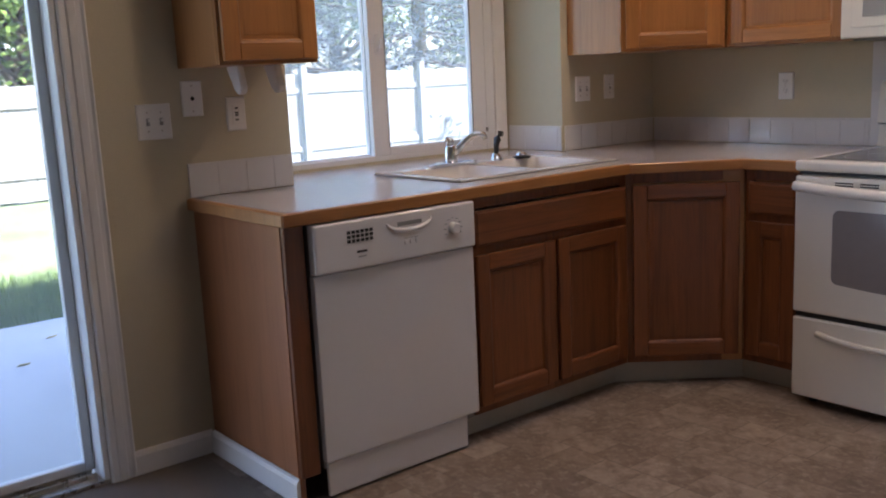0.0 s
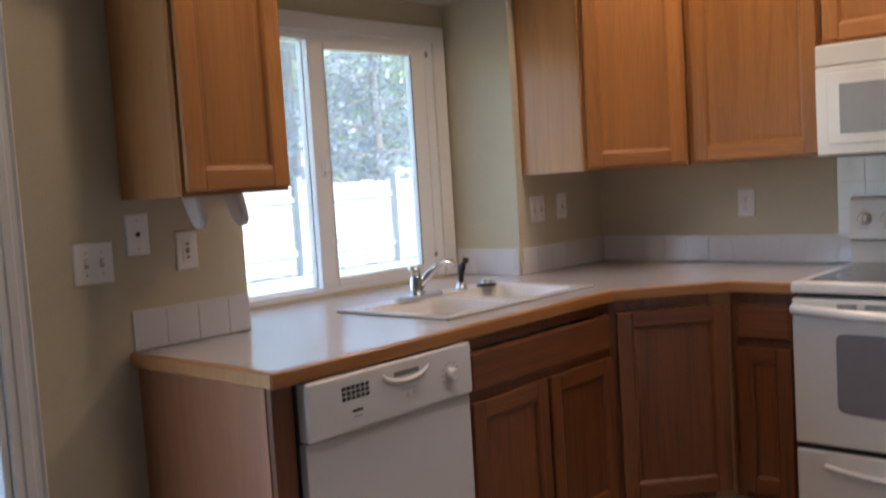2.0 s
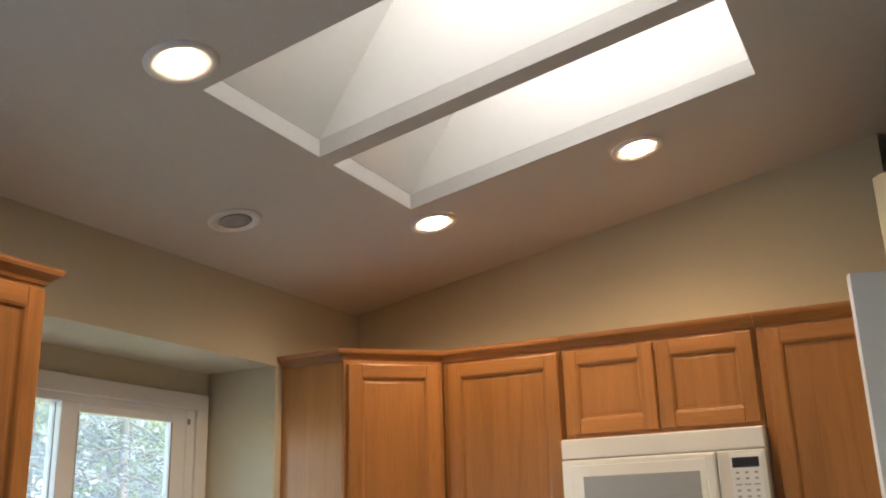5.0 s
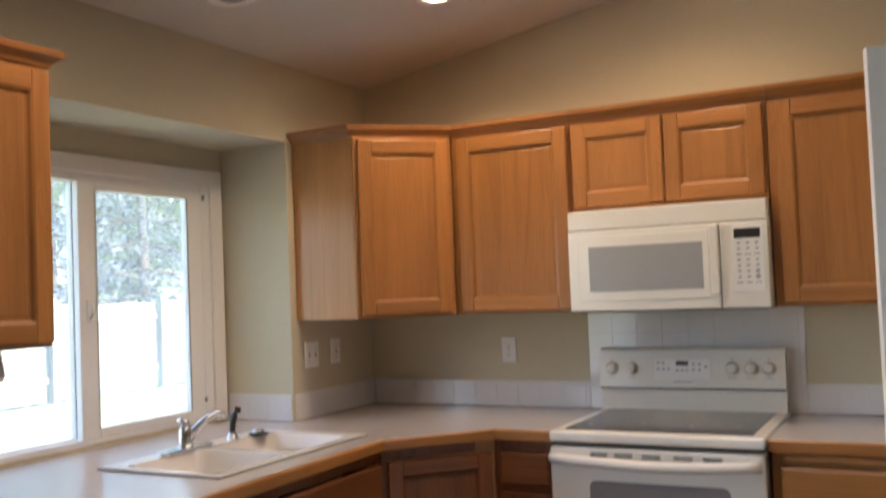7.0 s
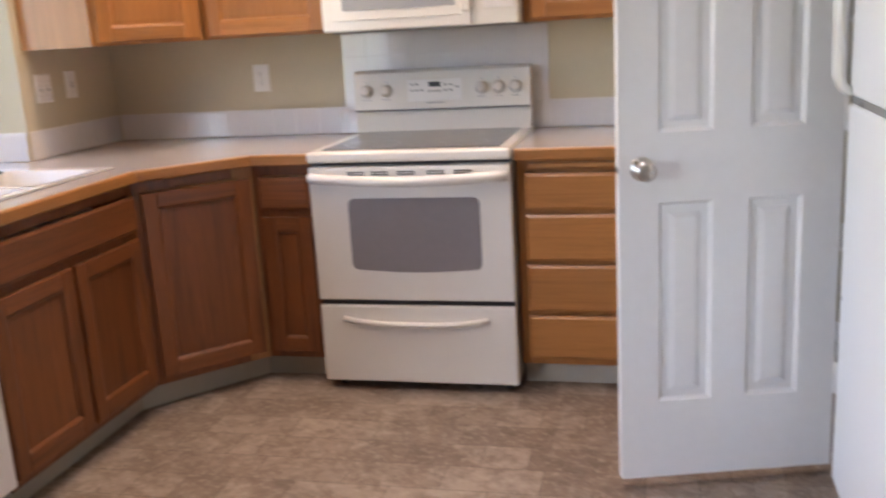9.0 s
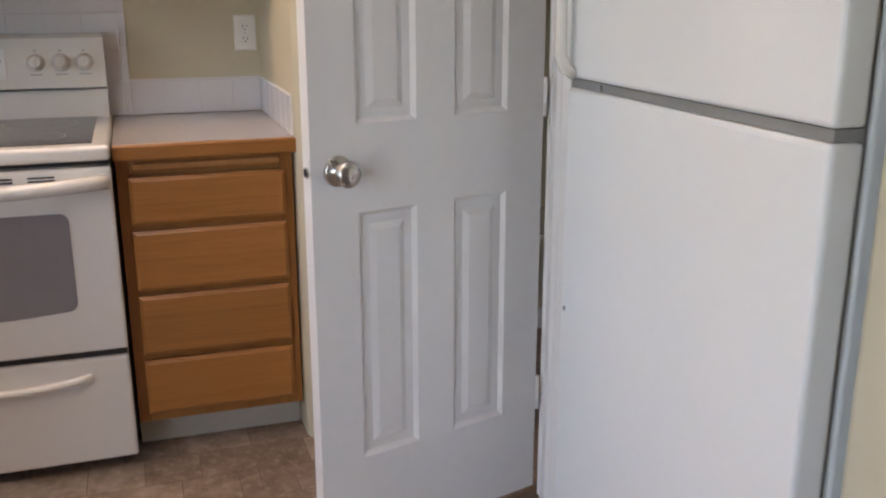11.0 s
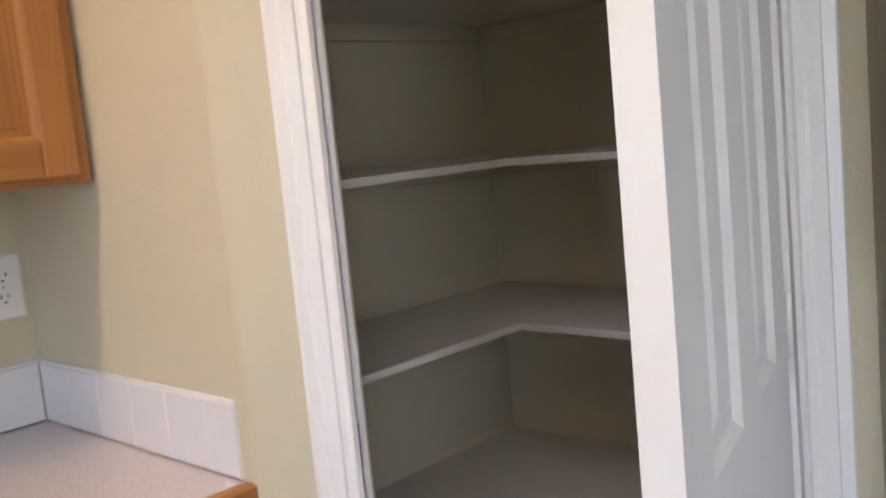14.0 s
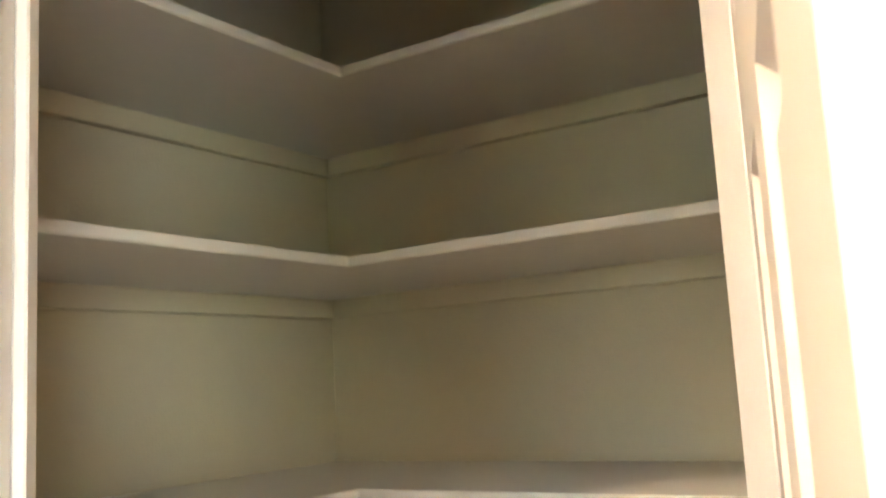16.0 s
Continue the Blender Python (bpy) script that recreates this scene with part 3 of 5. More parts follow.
def six_panel_door(w, h, name, label, m, hinge_z=(0.27, 1.03, 1.80)):
    """local: x from hinge to latch edge, y through the leaf (0.035 thick), z up."""
    th = thing(name, label, "door", m.translation, kind="structure")
    T = 0.035
    st, mu = 0.108, 0.10
    pw = (w - 2 * st - mu) / 2
    rows = ((0.235, 0.815), (1.005, 1.555), (1.665, 1.905))
    leaf = bmesh.new()
    xs = [0, st, st + pw, st + pw + mu, w - st, w]
    zs = [0] + [z for r in rows for z in r] + [h]
    # a grid of front and back faces whose panel cells are sunk with sloping sides and a raised field
    for side, y, sgn in ((0, 0.0, 1), (1, T, -1)):
        for i in range(5):
            for j in range(7):
                x0, x1, z0, z1 = xs[i], xs[i + 1], zs[j], zs[j + 1]
                if i in (1, 3) and j in (1, 3, 5):
                    loops = []
                    for inset, d in ((0, 0), (0.010, 0.009), (0.030, 0.009), (0.046, 0.003)):
                        yy = y + sgn * d
                        loops.append([leaf.verts.new(p) for p in ((x0 + inset, yy, z0 + inset), (x1 - inset, yy, z0 + inset), (x1 - inset, yy, z1 - inset), (x0 + inset, yy, z1 - inset))])
                    for a, b in zip(loops, loops[1:]):
                        for k in range(4):
                            leaf.faces.new((a[k], a[(k + 1) % 4], b[(k + 1) % 4], b[k]))
                    leaf.faces.new(loops[-1])
                else:
                    leaf.faces.new([leaf.verts.new(p) for p in ((x0, y, z0), (x1, y, z0), (x1, y, z1), (x0, y, z1))])
    for q in (((0, 0, 0), (0, T, 0), (0, T, h), (0, 0, h)), ((w, 0, 0), (w, T, 0), (w, T, h), (w, 0, h)), ((0, 0, 0), (w, 0, 0), (w, T, 0), (0, T, 0)), ((0, 0, h), (w, 0, h), (w, T, h), (0, T, h))):
        leaf.faces.new([leaf.verts.new(p) for p in q])
    bmesh.ops.remove_doubles(leaf, verts=leaf.verts, dist=0.0002)
    part("leaf", flip(leaf), M["trim"], th, m=m)
    kx, kz = w - 0.062, 0.911
    for sgn, y in ((-1, 0.0), (1, T)):
        kb = bmesh.new()
        prof = [(0.0, 0.0325), (0.004, 0.033), (0.009, 0.029), (0.011, 0.013), (0.026, 0.0115), (0.031, 0.016), (0.038, 0.025), (0.047, 0.0285), (0.055, 0.027), (0.061, 0.020), (0.0635, 0.008)]
        tube(kb, [(kx, y + sgn * a, kz) for a, r in prof], [r for a, r in prof], n=24)
        part("door_knob", kb, M["nickel"], th, "satin nickel round knob", m=m)
    part("latch_plate", boxes((w - 0.0005, w + 0.0012, 0.006, 0.029, kz - 0.028, kz + 0.028)), M["trim"], th, m=m)
    part("latch_ring", tube(bmesh.new(), [(w + 0.0008, T / 2, kz), (w + 0.0030, T / 2, kz)], [0.0130, 0.0120], n=20), M["nickel"], th, "satin nickel latch ring", m=m)
    part("latch_bore", tube(bmesh.new(), [(w + 0.0025, T / 2, kz), (w + 0.0034, T / 2, kz)], [0.0085, 0.0085], n=16), M["black"], th, "dark latch bore", m=m)
    for z in hinge_z:
        hb = boxes((-0.003, 0.0, 0.020, 0.034, z - 0.045, z + 0.045))
        tube(hb, [(-0.003, T + 0.004, z - 0.046), (-0.003, T + 0.004, z + 0.046)], 0.0045, n=10)
        part("hinge", hb, M["trim"], th, "paint-covered butt hinge", m=m)
    return th


_h = Vector((2.917, -1.155, 0))
_l = Vector((2.324, -1.323, 0))
_a = (_l - _h).normalized()
# leaf frame: x from hinge to latch, y towards the kitchen side
PDM = Matrix(((_a.x, -_a.y, 0, _h.x), (_a.y, _a.x, 0, _h.y), (0, 0, 1, 0.036), (0, 0, 0, 1)))
six_panel_door((_l - _h).length, 1.985, "door_pantry", "white six-panel pantry door standing half open", PDM)

# ---- sliding glass door ----
sd = thing("door_sliding_glass", "white vinyl sliding glass door to the patio", "sliding door", (-0.07, -3.79, 0.0), kind="structure")
part("casing", casing_leg(on_face(0, SY1, 0, 0, 1), 0.085, 0.0, SZ), M["trim"], sd)
part("casing", casing_leg(on_face(0, SY0 - 0.085, 0, 0, 1), 0.085, 0.0, SZ, mirror=True), M["trim"], sd)
part("casing_head", casing_head(on_face(0, 0, 0, 0, 1), SY0 - 0.085, SY1 + 0.085, 0.085, SZ - 0.002), M["trim"], sd)
part("frame", boxes((-0.13, 0.004, SY1 - 0.022, SY1 - 0.001, 0.02, SZ - 0.001), (-0.128, 0.002, SY0 + 0.001, SY0 + 0.035, 0.02, SZ - 0.001),
                    (-0.128, 0.002, SY0 + 0.04, SY1 - 0.022, SZ - 0.04, SZ - 0.002), bev=0.003), M["vinyl"], sd)
part("track", boxes((-0.14, 0.0, SY0 + 0.002, SY1 - 0.002, 0.0, 0.02), (-0.05, -0.042, SY0 + 0.03, SY1 - 0.03, 0.02, 0.035), (-0.1, -0.092, SY0 + 0.03, SY1 - 0.03, 0.02, 0.035)), M["nickel"], sd, "worn aluminium sill track")
for nm, x, y0, y1 in (("fixed_panel", -0.10, -3.79, -2.882), ("sliding_panel", -0.05, SY0 + 0.036, -3.75)):
    s = 0.032
    pn = part(nm, boxes((x - 0.018, x + 0.018, y0, y0 + s, 0.036, SZ - 0.045), (x - 0.018, x + 0.018, y1 - s, y1, 0.036, SZ - 0.045),
                        (x - 0.018, x + 0.018, y0 + s, y1 - s, 0.036, 0.036 + s), (x - 0.018, x + 0.018, y0 + s, y1 - s, SZ - 0.045 - s, SZ - 0.045), bev=0.003), M["vinyl"], sd)
    g = part("pane", boxes((x - 0.004, x + 0.004, y0 + s - 0.004, y1 - s + 0.004, 0.036 + s - 0.004, SZ - 0.045 - s + 0.004)), M["slider_glass"], pn)
    g.visible_shadow = False

# ---- kitchen window ----
win = thing("window_kitchen", "white vinyl sliding kitchen window with wide casing", "window", (RD, -1.365, 0.93), kind="structure")
WY0, WY1, WZ0, WZ1 = -1.99, -0.74, 0.925, 1.955
part("casing", boxes((RD + 0.0015, RD + 0.018, WY1 - 0.004, WY1 + 0.068, 0.920, WZ1 + 0.066), bev=0.004, seg=2), M["trim"], win)
part("casing", boxes((RD + 0.0015, RD + 0.018, WY0 - 0.075, WY0 + 0.004, 0.920, WZ1 + 0.066), bev=0.004, seg=2), M["trim"], win)
part("casing_head", boxes((RD + 0.001, RD + 0.020, WY0 - 0.07, WY1 + 0.064, WZ1 - 0.004, WZ1 + 0.064), bev=0.004, seg=2), M["trim"], win)
part("window_frame", boxes((RD - 0.09, RD + 0.004, WY0, WY0 + 0.04, WZ0, WZ1), (RD - 0.09, RD + 0.004, WY1 - 0.055, WY1, WZ0, WZ1),
                           (RD - 0.088, RD + 0.002, WY0 + 0.04, WY1 - 0.055, WZ0, WZ0 + 0.024), (RD - 0.088, RD + 0.002, WY0 + 0.04, WY1 - 0.055, WZ1 - 0.036, WZ1), bev=0.003), M["vinyl"], win)
for nm, x, y0, y1, z0, z1, s in (("sliding_sash", RD - 0.012, -1.458, WY1 - 0.056, WZ0 + 0.022, WZ1 - 0.032, 0.0), ("fixed_sash", RD - 0.05, WY0 + 0.041, -1.425, WZ0 + 0.012, WZ1 - 0.02, 0.0)):
    w0, w1 = (0.085, 0.09) if nm == "sliding_sash" else (0.02, 0.03)
    h0 = 0.036 if nm == "sliding_sash" else 0.018
    sa = part(nm, boxes((x - 0.016, x + 0.016, y0, y0 + w0, z0, z1), (x - 0.016, x + 0.016, y1 - w1, y1, z0, z1), (x - 0.015, x + 0.015, y0 + w0, y1 - w1, z0, z0 + h0),
                        (x - 0.015, x + 0.015, y0 + w0, y1 - w1, z1 - h0, z1), bev=0.003), M["vinyl"], win)
    g = part("pane", boxes((x - 0.004, x + 0.004, y0 + w0 - 0.003, y1 - w1 + 0.003, z0 + h0 - 0.003, z1 - h0 + 0.003)), M["glass"], sa)
    g.visible_shadow = False
    gk = part("gasket", boxes((x + 0.0162, x + 0.0175, y0 + w0 - 0.006, y0 + w0, z0 + h0, z1 - h0), (x + 0.0162, x + 0.0175, y1 - w1, y1 - w1 + 0.006, z0 + h0, z1 - h0)), M["gasket"], sa)
lk = boxes((RD + 0.004, RD + 0.012, -1.43, -1.405, 1.385, 1.47), bev=0.003)
tube(lk, [(RD + 0.012, -1.418, 1.40), (RD + 0.024, -1.412, 1.41), (RD + 0.026, -1.41, 1.45)], [0.006, 0.007, 0.004], n=10)
part("latch", lk, M["vinyl"], win, "white cam latch")
part("catch", boxes((RD + 0.004, RD + 0.010, -0.79, -0.775, 1.885, 1.91), bev=0.002), M["gasket"], win)
part("catch", boxes((RD + 0.004, RD + 0.010, -0.805, -0.79, 1.01, 1.03), bev=0.002), M["gasket"], win)

# ---- cabinets ----


def board(bm, x0, x1, y0, y1, z0, z1, bev=0.003):
    return box(bm, x0, x1, y0, y1, z0, z1, bev=bev, seg=2)


def panel_door(parent, m, x0, x1, z0, z1, name="door", shaded=False):
    """A frame-and-panel oak door, proud of the face frame, in the cabinet's own frame."""
    up, flat = (M["oak_shaded_v"], M["oak_shaded_h"]) if shaded else (M["oak_v"], M["oak_h"])
    s, t = 0.056, 0.020
    pn = bmesh.new()
    loops = []
    for inset, y in ((s - 0.004, -0.008), (s + 0.004, -0.0075), (s + 0.020, -0.0075), (s + 0.022, -0.0085)):
        loops.append([pn.verts.new(p) for p in ((x0 + inset, y, z0 + inset), (x1 - inset, y, z0 + inset), (x1 - inset, y, z1 - inset), (x0 + inset, y, z1 - inset))])
    for a, b in zip(loops, loops[1:]):
        for k in range(4):
            pn.faces.new((a[k], a[(k + 1) % 4], b[(k + 1) % 4], b[k]))
    pn.faces.new(loops[-1])
    back = [pn.verts.new((v.co.x, -0.002, v.co.z)) for v in loops[0]]
    for k in range(4):
        pn.faces.new((back[k], back[(k + 1) % 4], loops[0][(k + 1) % 4], loops[0][k]))
    pn.faces.new(back)
    d = part(name, flip(pn), up, parent, m=m)

    def profile_strip(a0, a1, b0, b1, upright):
        """A stile or rail with an eased outer edge and a sloped inner bead."""
        bm = bmesh.new()
        if upright:
            board(bm, a0, a1, -t, -0.0015, b0, b1, 0.004)
        else:
            board(bm, a0, a1, -t + 0.0006, -0.0015, b0, b1, 0.004)
        return bm
    part("stile", profile_strip(x0, x0 + s, z0, z1, True), up, d, m=m)
    part("stile", profile_strip(x1 - s, x1, z0, z1, True), up, d, m=m)
    part("rail", profile_strip(x0 + s, x1 - s, z0, z0 + s, False), flat, d, m=m)
    part("rail", profile_strip(x0 + s, x1 - s, z1 - s, z1, False), flat, d, m=m)
    # the bead round the panel
    bd, loops = bmesh.new(), []
    for inset, y in ((s - 0.001, -0.0185), (s + 0.004, -0.0165), (s + 0.009, -0.0090)):
        loops.append([bd.verts.new(p) for p in ((x0 + inset, y, z0 + inset), (x1 - inset, y, z0 + inset), (x1 - inset, y, z1 - inset), (x0 + inset, y, z1 - inset))])
    for a, b in zip(loops, loops[1:]):
        for k in range(4):
            bd.faces.new((a[k], a[(k + 1) % 4], b[(k + 1) % 4], b[k]))
    part("bead", flip(bd), up, d, m=m)
    return d


def drawer_front(parent, m, x0, x1, z0, z1, shaded=False):
    bm = bmesh.new()
    loops = []
    for inset, y in ((0, -0.002), (0, -0.012), (0.010, -0.020), (0.012, -0.020)):
        loops.append([bm.verts.new(p) for p in ((x0 + inset, y, z0 + inset), (x1 - inset, y, z0 + inset), (x1 - inset, y, z1 - inset), (x0 + inset, y, z1 - inset))])
    for a, b in zip(loops, loops[1:]):
        for k in range(4):
            bm.faces.new((a[k], a[(k + 1) % 4], b[(k + 1) % 4], b[k]))
    bm.faces.new(loops[0][::-1])
    bm.faces.new(loops[-1])
    return part("drawer_front", flip(bm), M["oak_shaded_h" if shaded else "oak_h"], parent, m=m)


def face_frame(parent, m, w, z0, z1, stiles, rails, shaded=False):
    bm = bmesh.new()
    for x0, x1 in stiles:
        board(bm, x0, x1, 0.0, 0.018, z0, z1, 0.0015)
    for a, b, c, d in rails:
        board(bm, a, b, 0.0006, 0.018, c, d, 0.0015)
    part("face_frame", bm, M["oak_shaded_v" if shaded else "oak_v"], parent, m=m)


CROWN = [(0.0, 0.0), (0.006, 0.002), (0.010, 0.012), (0.018, 0.020), (0.032, 0.030), (0.036, 0.040), (0.036, 0.048), (0.0, 0.048)]
WALLZ0, WALLZ1 = 1.345, 2.115


def wall_cabinet(label, m, w, depth, z0, z1, doors, group="oak wall cabinets"):
    th = thing("wall_cabinet", label, "cabinet", m @ Vector((w / 2, depth / 2, z0)), group)
    part("body", boxes((0.001, w - 0.001, 0.018, depth, z0, z1), bev=0.0015), M["oak_pale"], th, m=m)
    face_frame(th, m, w, z0, z1, ((0.001, 0.036), (w - 0.036, w - 0.001)), ((0.036, w - 0.036, z0, z0 + 0.03), (0.036, w - 0.036, z1 - 0.045, z1)))
    for d in doors:
        panel_door(th, m, *d)
    return th


def crown(parent, path, label=""):
    part("crown_moulding", sweep(bmesh.new(), CROWN, path), M["oak_h"], parent)


# left of the window
LM = on_face(0.310, -2.490, 0, 0, 1)
c = wall_cabinet("honey oak wall cabinet with one panel door", LM, 0.352, 0.308, WALLZ0, WALLZ1, [(0.010, 0.344, WALLZ0 + 0.012, WALLZ1 - 0.018)])
crown(c, [(0.002, -2.490, WALLZ1 - 0.004), (0.310, -2.490, WALLZ1 - 0.004), (0.310, -2.138, WALLZ1 - 0.004), (0.002, -2.138, WALLZ1 - 0.004)])
# diagonal corner unit
cw = thing("wall_cabinet", "diagonal honey oak corner wall cabinet", "cabinet", (0.25, -0.25, WALLZ0), "oak wall cabinets")
part("body", prism([(0.002, -0.002), (0.002, -0.617), (0.31, -0.617), (0.617, -0.31), (0.617, -0.002)], WALLZ0, WALLZ1), M["oak_pale"], cw)
CM = on_face(0.31 + 0.012, -0.617 - 0.012, 0, 1, 1)
CW = 0.307 * math.sqrt(2)
face_frame(cw, CM, CW, WALLZ0, WALLZ1, ((0.001, 0.030), (CW - 0.030, CW - 0.001)), ((0.03, CW - 0.03, WALLZ0, WALLZ0 + 0.03), (0.03, CW - 0.03, WALLZ1 - 0.045, WALLZ1)))
panel_door(cw, CM, 0.020, CW - 0.020, WALLZ0 + 0.012, WALLZ1 - 0.018)
crown(cw, [(0.002, -0.617, WALLZ1 - 0.004), (0.31, -0.629, WALLZ1 - 0.004), (0.629, -0.31, WALLZ1 - 0.004)])
RM = on_face(0.0, -0.310, 0, 1, 0)


def shifted(m, x):
    return m @ Matrix.Translation((x, 0, 0))


c = wall_cabinet("honey oak wall cabinet with one wide panel door", shifted(RM, 0.63), 0.54, 0.308, WALLZ0, WALLZ1, [(0.030, 0.528, WALLZ0 + 0.012, WALLZ1 - 0.018)])
crown(c, [(0.629, -0.310, WALLZ1 - 0.004), (1.170, -0.310, WALLZ1 - 0.004)])
c = wall_cabinet("short honey oak cabinet with two doors over the microwave", shifted(RM, 1.171), 0.766, 0.308, 1.745, WALLZ1, [(0.012, 0.378, 1.762, WALLZ1 - 0.018), (0.388, 0.754, 1.762, WALLZ1 - 0.018)])
crown(c, [(1.171, -0.310, WALLZ1 - 0.004), (1.937, -0.310, WALLZ1 - 0.004)])
c = wall_cabinet("honey oak wall cabinet with one panel door", shifted(RM, 1.938), 0.477, 0.308, WALLZ0, WALLZ1, [(0.030, 0.452, WALLZ0 + 0.012, WALLZ1 - 0.018)])
crown(c, [(1.938, -0.310, WALLZ1 - 0.004), (2.415, -0.310, WALLZ1 - 0.004)])

# base units
BM_ = on_face(0.610, -2.482, 0, 0, 1)
BT = 0.872


def base_cabinet(label, m, w, doors, drawers, depth=0.606, rails=(), top=BT, body_top=BT, shaded=False):
    th = thing("base_cabinet", label, "cabinet", m @ Vector((w / 2, 0.3, 0)), "oak base cabinets")
    part("body", boxes((0.001, w - 0.001, 0.018, depth, 0.10, body_top), bev=0.001), M["oak_pale"], th, m=m)
    face_frame(th, m, w, 0.10, top, ((0.001, 0.036), (w - 0.036, w - 0.001)), ((0.036, w - 0.036, 0.10, 0.13), (0.036, w - 0.036, top - 0.04, top)) + tuple((0.036, w - 0.036, a, b) for a, b in rails), shaded)
    part("toe_kick", boxes((0.0, w, 0.075, 0.09, 0.0, 0.098)), M["toe"], th, "cream vinyl cove base", m=m)
    for d in doors:
        panel_door(th, m, *d, shaded=shaded)
    for d in drawers:
        drawer_front(th, m, *d, shaded=shaded)
    return th


# the end panel beside the dishwasher
ep = thing("cabinet_end_panel", "oak veneer end panel with a solid oak front stile", "panel", (0.3, -2.45, 0), "oak base cabinets")
part("panel", boxes((0.002, 0.592, -2.482, -2.464, 0.006, BT), bev=0.001), M["oak_end"], ep)
# front stile in the darkened oak, its shade coloured in
part("stile", boxes((0.592, 0.612, -2.484, -2.418, 0.09, BT), bev=0.002), M["oak_shaded_v"], ep)
part("trim_strip", boxes((0.574, 0.5915, -2.487, -2.4825, 0.006, BT - 0.002), bev=0.001), M["oak_end"], ep)
# sink, corner and narrow units take the oak with shade in its colour
base_cabinet("oak sink base with two doors and a false drawer front, shade in its colour", on_face(0.610, -1.776, 0, 0, 1), 0.822,
             [(0.018, 0.402, 0.13, 0.672), (0.420, 0.806, 0.13, 0.672)], [(0.018, 0.806, 0.700, 0.826)], rails=((0.668, 0.704),), body_top=0.70, shaded=True)
bc = thing("base_cabinet", "diagonal oak corner base cabinet, shade in its colour", "cabinet", (0.4, -0.4, 0), "oak base cabinets")
part("body", prism([(0.003, -0.003), (0.003, -0.953), (0.598, -0.953), (0.918, -0.615), (0.918, -0.003)], 0.10, BT), M["oak_pale"], bc)
KM = on_face(0.610, -0.953, 0, 0.311, 0.343)
KW = math.hypot(0.311, 0.343)
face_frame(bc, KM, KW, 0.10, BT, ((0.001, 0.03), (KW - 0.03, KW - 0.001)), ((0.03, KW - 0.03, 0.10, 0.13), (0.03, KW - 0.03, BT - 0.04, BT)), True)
panel_door(bc, KM, 0.024, KW - 0.024, 0.13, 0.826, shaded=True)
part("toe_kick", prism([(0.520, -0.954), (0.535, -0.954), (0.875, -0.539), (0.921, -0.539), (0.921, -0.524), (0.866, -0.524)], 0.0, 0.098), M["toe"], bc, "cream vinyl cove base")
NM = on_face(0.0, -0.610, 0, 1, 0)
base_cabinet("narrow oak base cabinet with a drawer over a door, shade in its colour", shifted(NM, 0.922), 0.242, [(0.022, 0.224, 0.13, 0.672)], [(0.022, 0.224, 0.700, 0.826)], rails=((0.668, 0.704),), shaded=True)
c = base_cabinet("honey oak drawer base with four drawers and a cutting board", shifted(NM, 1.938), 0.477, [],
                 [(0.030, 0.452, 0.690, 0.822), (0.030, 0.452, 0.502, 0.672), (0.030, 0.452, 0.310, 0.485), (0.030, 0.452, 0.128, 0.292)],
                 rails=((0.672, 0.69), (0.485, 0.502), (0.292, 0.31)))
part("cutting_board", boxes((0.045, 0.440, -0.012, 0.30, 0.842, 0.860), bev=0.003), M["oak_pale"], c, "pull-out wooden cutting board", m=shifted(NM, 1.938))

# ---- worktops ----
CT, CB = COUNTER, 0.874
SINK = (0.012, 0.520, -1.725, -0.905)       # x0, x1, y0, y1 of the sink's rim


def worktop(name, label, polys, edge_path):
    th = thing(name, label, "worktop", (*polys[0][0], CB))
    for p in polys:
        part("laminate_top", prism(p, CB, CT), M["laminate"], th)
    part("oak_edge", sweep(bmesh.new(), [(0.0, 0.0), (0.017, 0.0), (0.020, 0.004), (0.020, 0.036), (0.015, 0.0405), (0.0, 0.0405)], [(x, y, CB - 0.001) for x, y in edge_path]), M["oak_h"], th, "oiled oak edge strip")
    return th


s0, s1, s2, s3 = SINK
E = 0.012
worktop("worktop", "grey laminate worktop with an oak edge, wrapping the corner",
        [[(0.0, -2.480), (0.625, -2.480), (0.625, s2 + E), (0.0, s2 + E)],
         [(s1 - E, s2 + E), (0.625, s2 + E), (0.625, -0.962), (0.6395, s3 - E), (s1 - E, s3 - E)],
         [(0.0, s3 - E), (0.674, s3 - E), (0.922, -0.625), (1.166, -0.625), (1.166, 0.0), (0.0, 0.0)],
         [(0.0, s2 + E), (s0 + E, s2 + E), (s0 + E, s3 - E), (0.0, s3 - E)],
         [(RD, RY0), (0.0, RY0), (0.0, RY1), (RD, RY1)]],
        [(0.0, -2.480), (0.625, -2.480), (0.625, -0.962), (0.922, -0.625), (1.166, -0.625)])
_wt = bpy.data.objects["worktop"]
part("edge_end", boxes((0.004, 0.640, -2.5035, -2.5005, CB + 0.002, CT - 0.003), bev=0.0008), M["oak_pale"], _wt, "pale unfinished end strip")
worktop("worktop", "short grey laminate worktop with an oak edge beside the range",
        [[(1.936, -0.625), (XR - 0.001, -0.625), (XR - 0.001, 0.0), (1.936, 0.0)]], [(1.936, -0.625), (XR + 0.002, -0.625)])

# ---- sink ----
sk = thing("sink", "almond enamel double-bowl drop-in sink with a thin steel rim line", "sink", ((s0 + s1) / 2, (s2 + s3) / 2, 0.72))
ZT = CT + 0.008
bowls = ((s0 + 0.085, s1 - 0.035, s2 + 0.035, -1.345), (s0 + 0.085, s1 - 0.035, -1.305, s3 - 0.055))


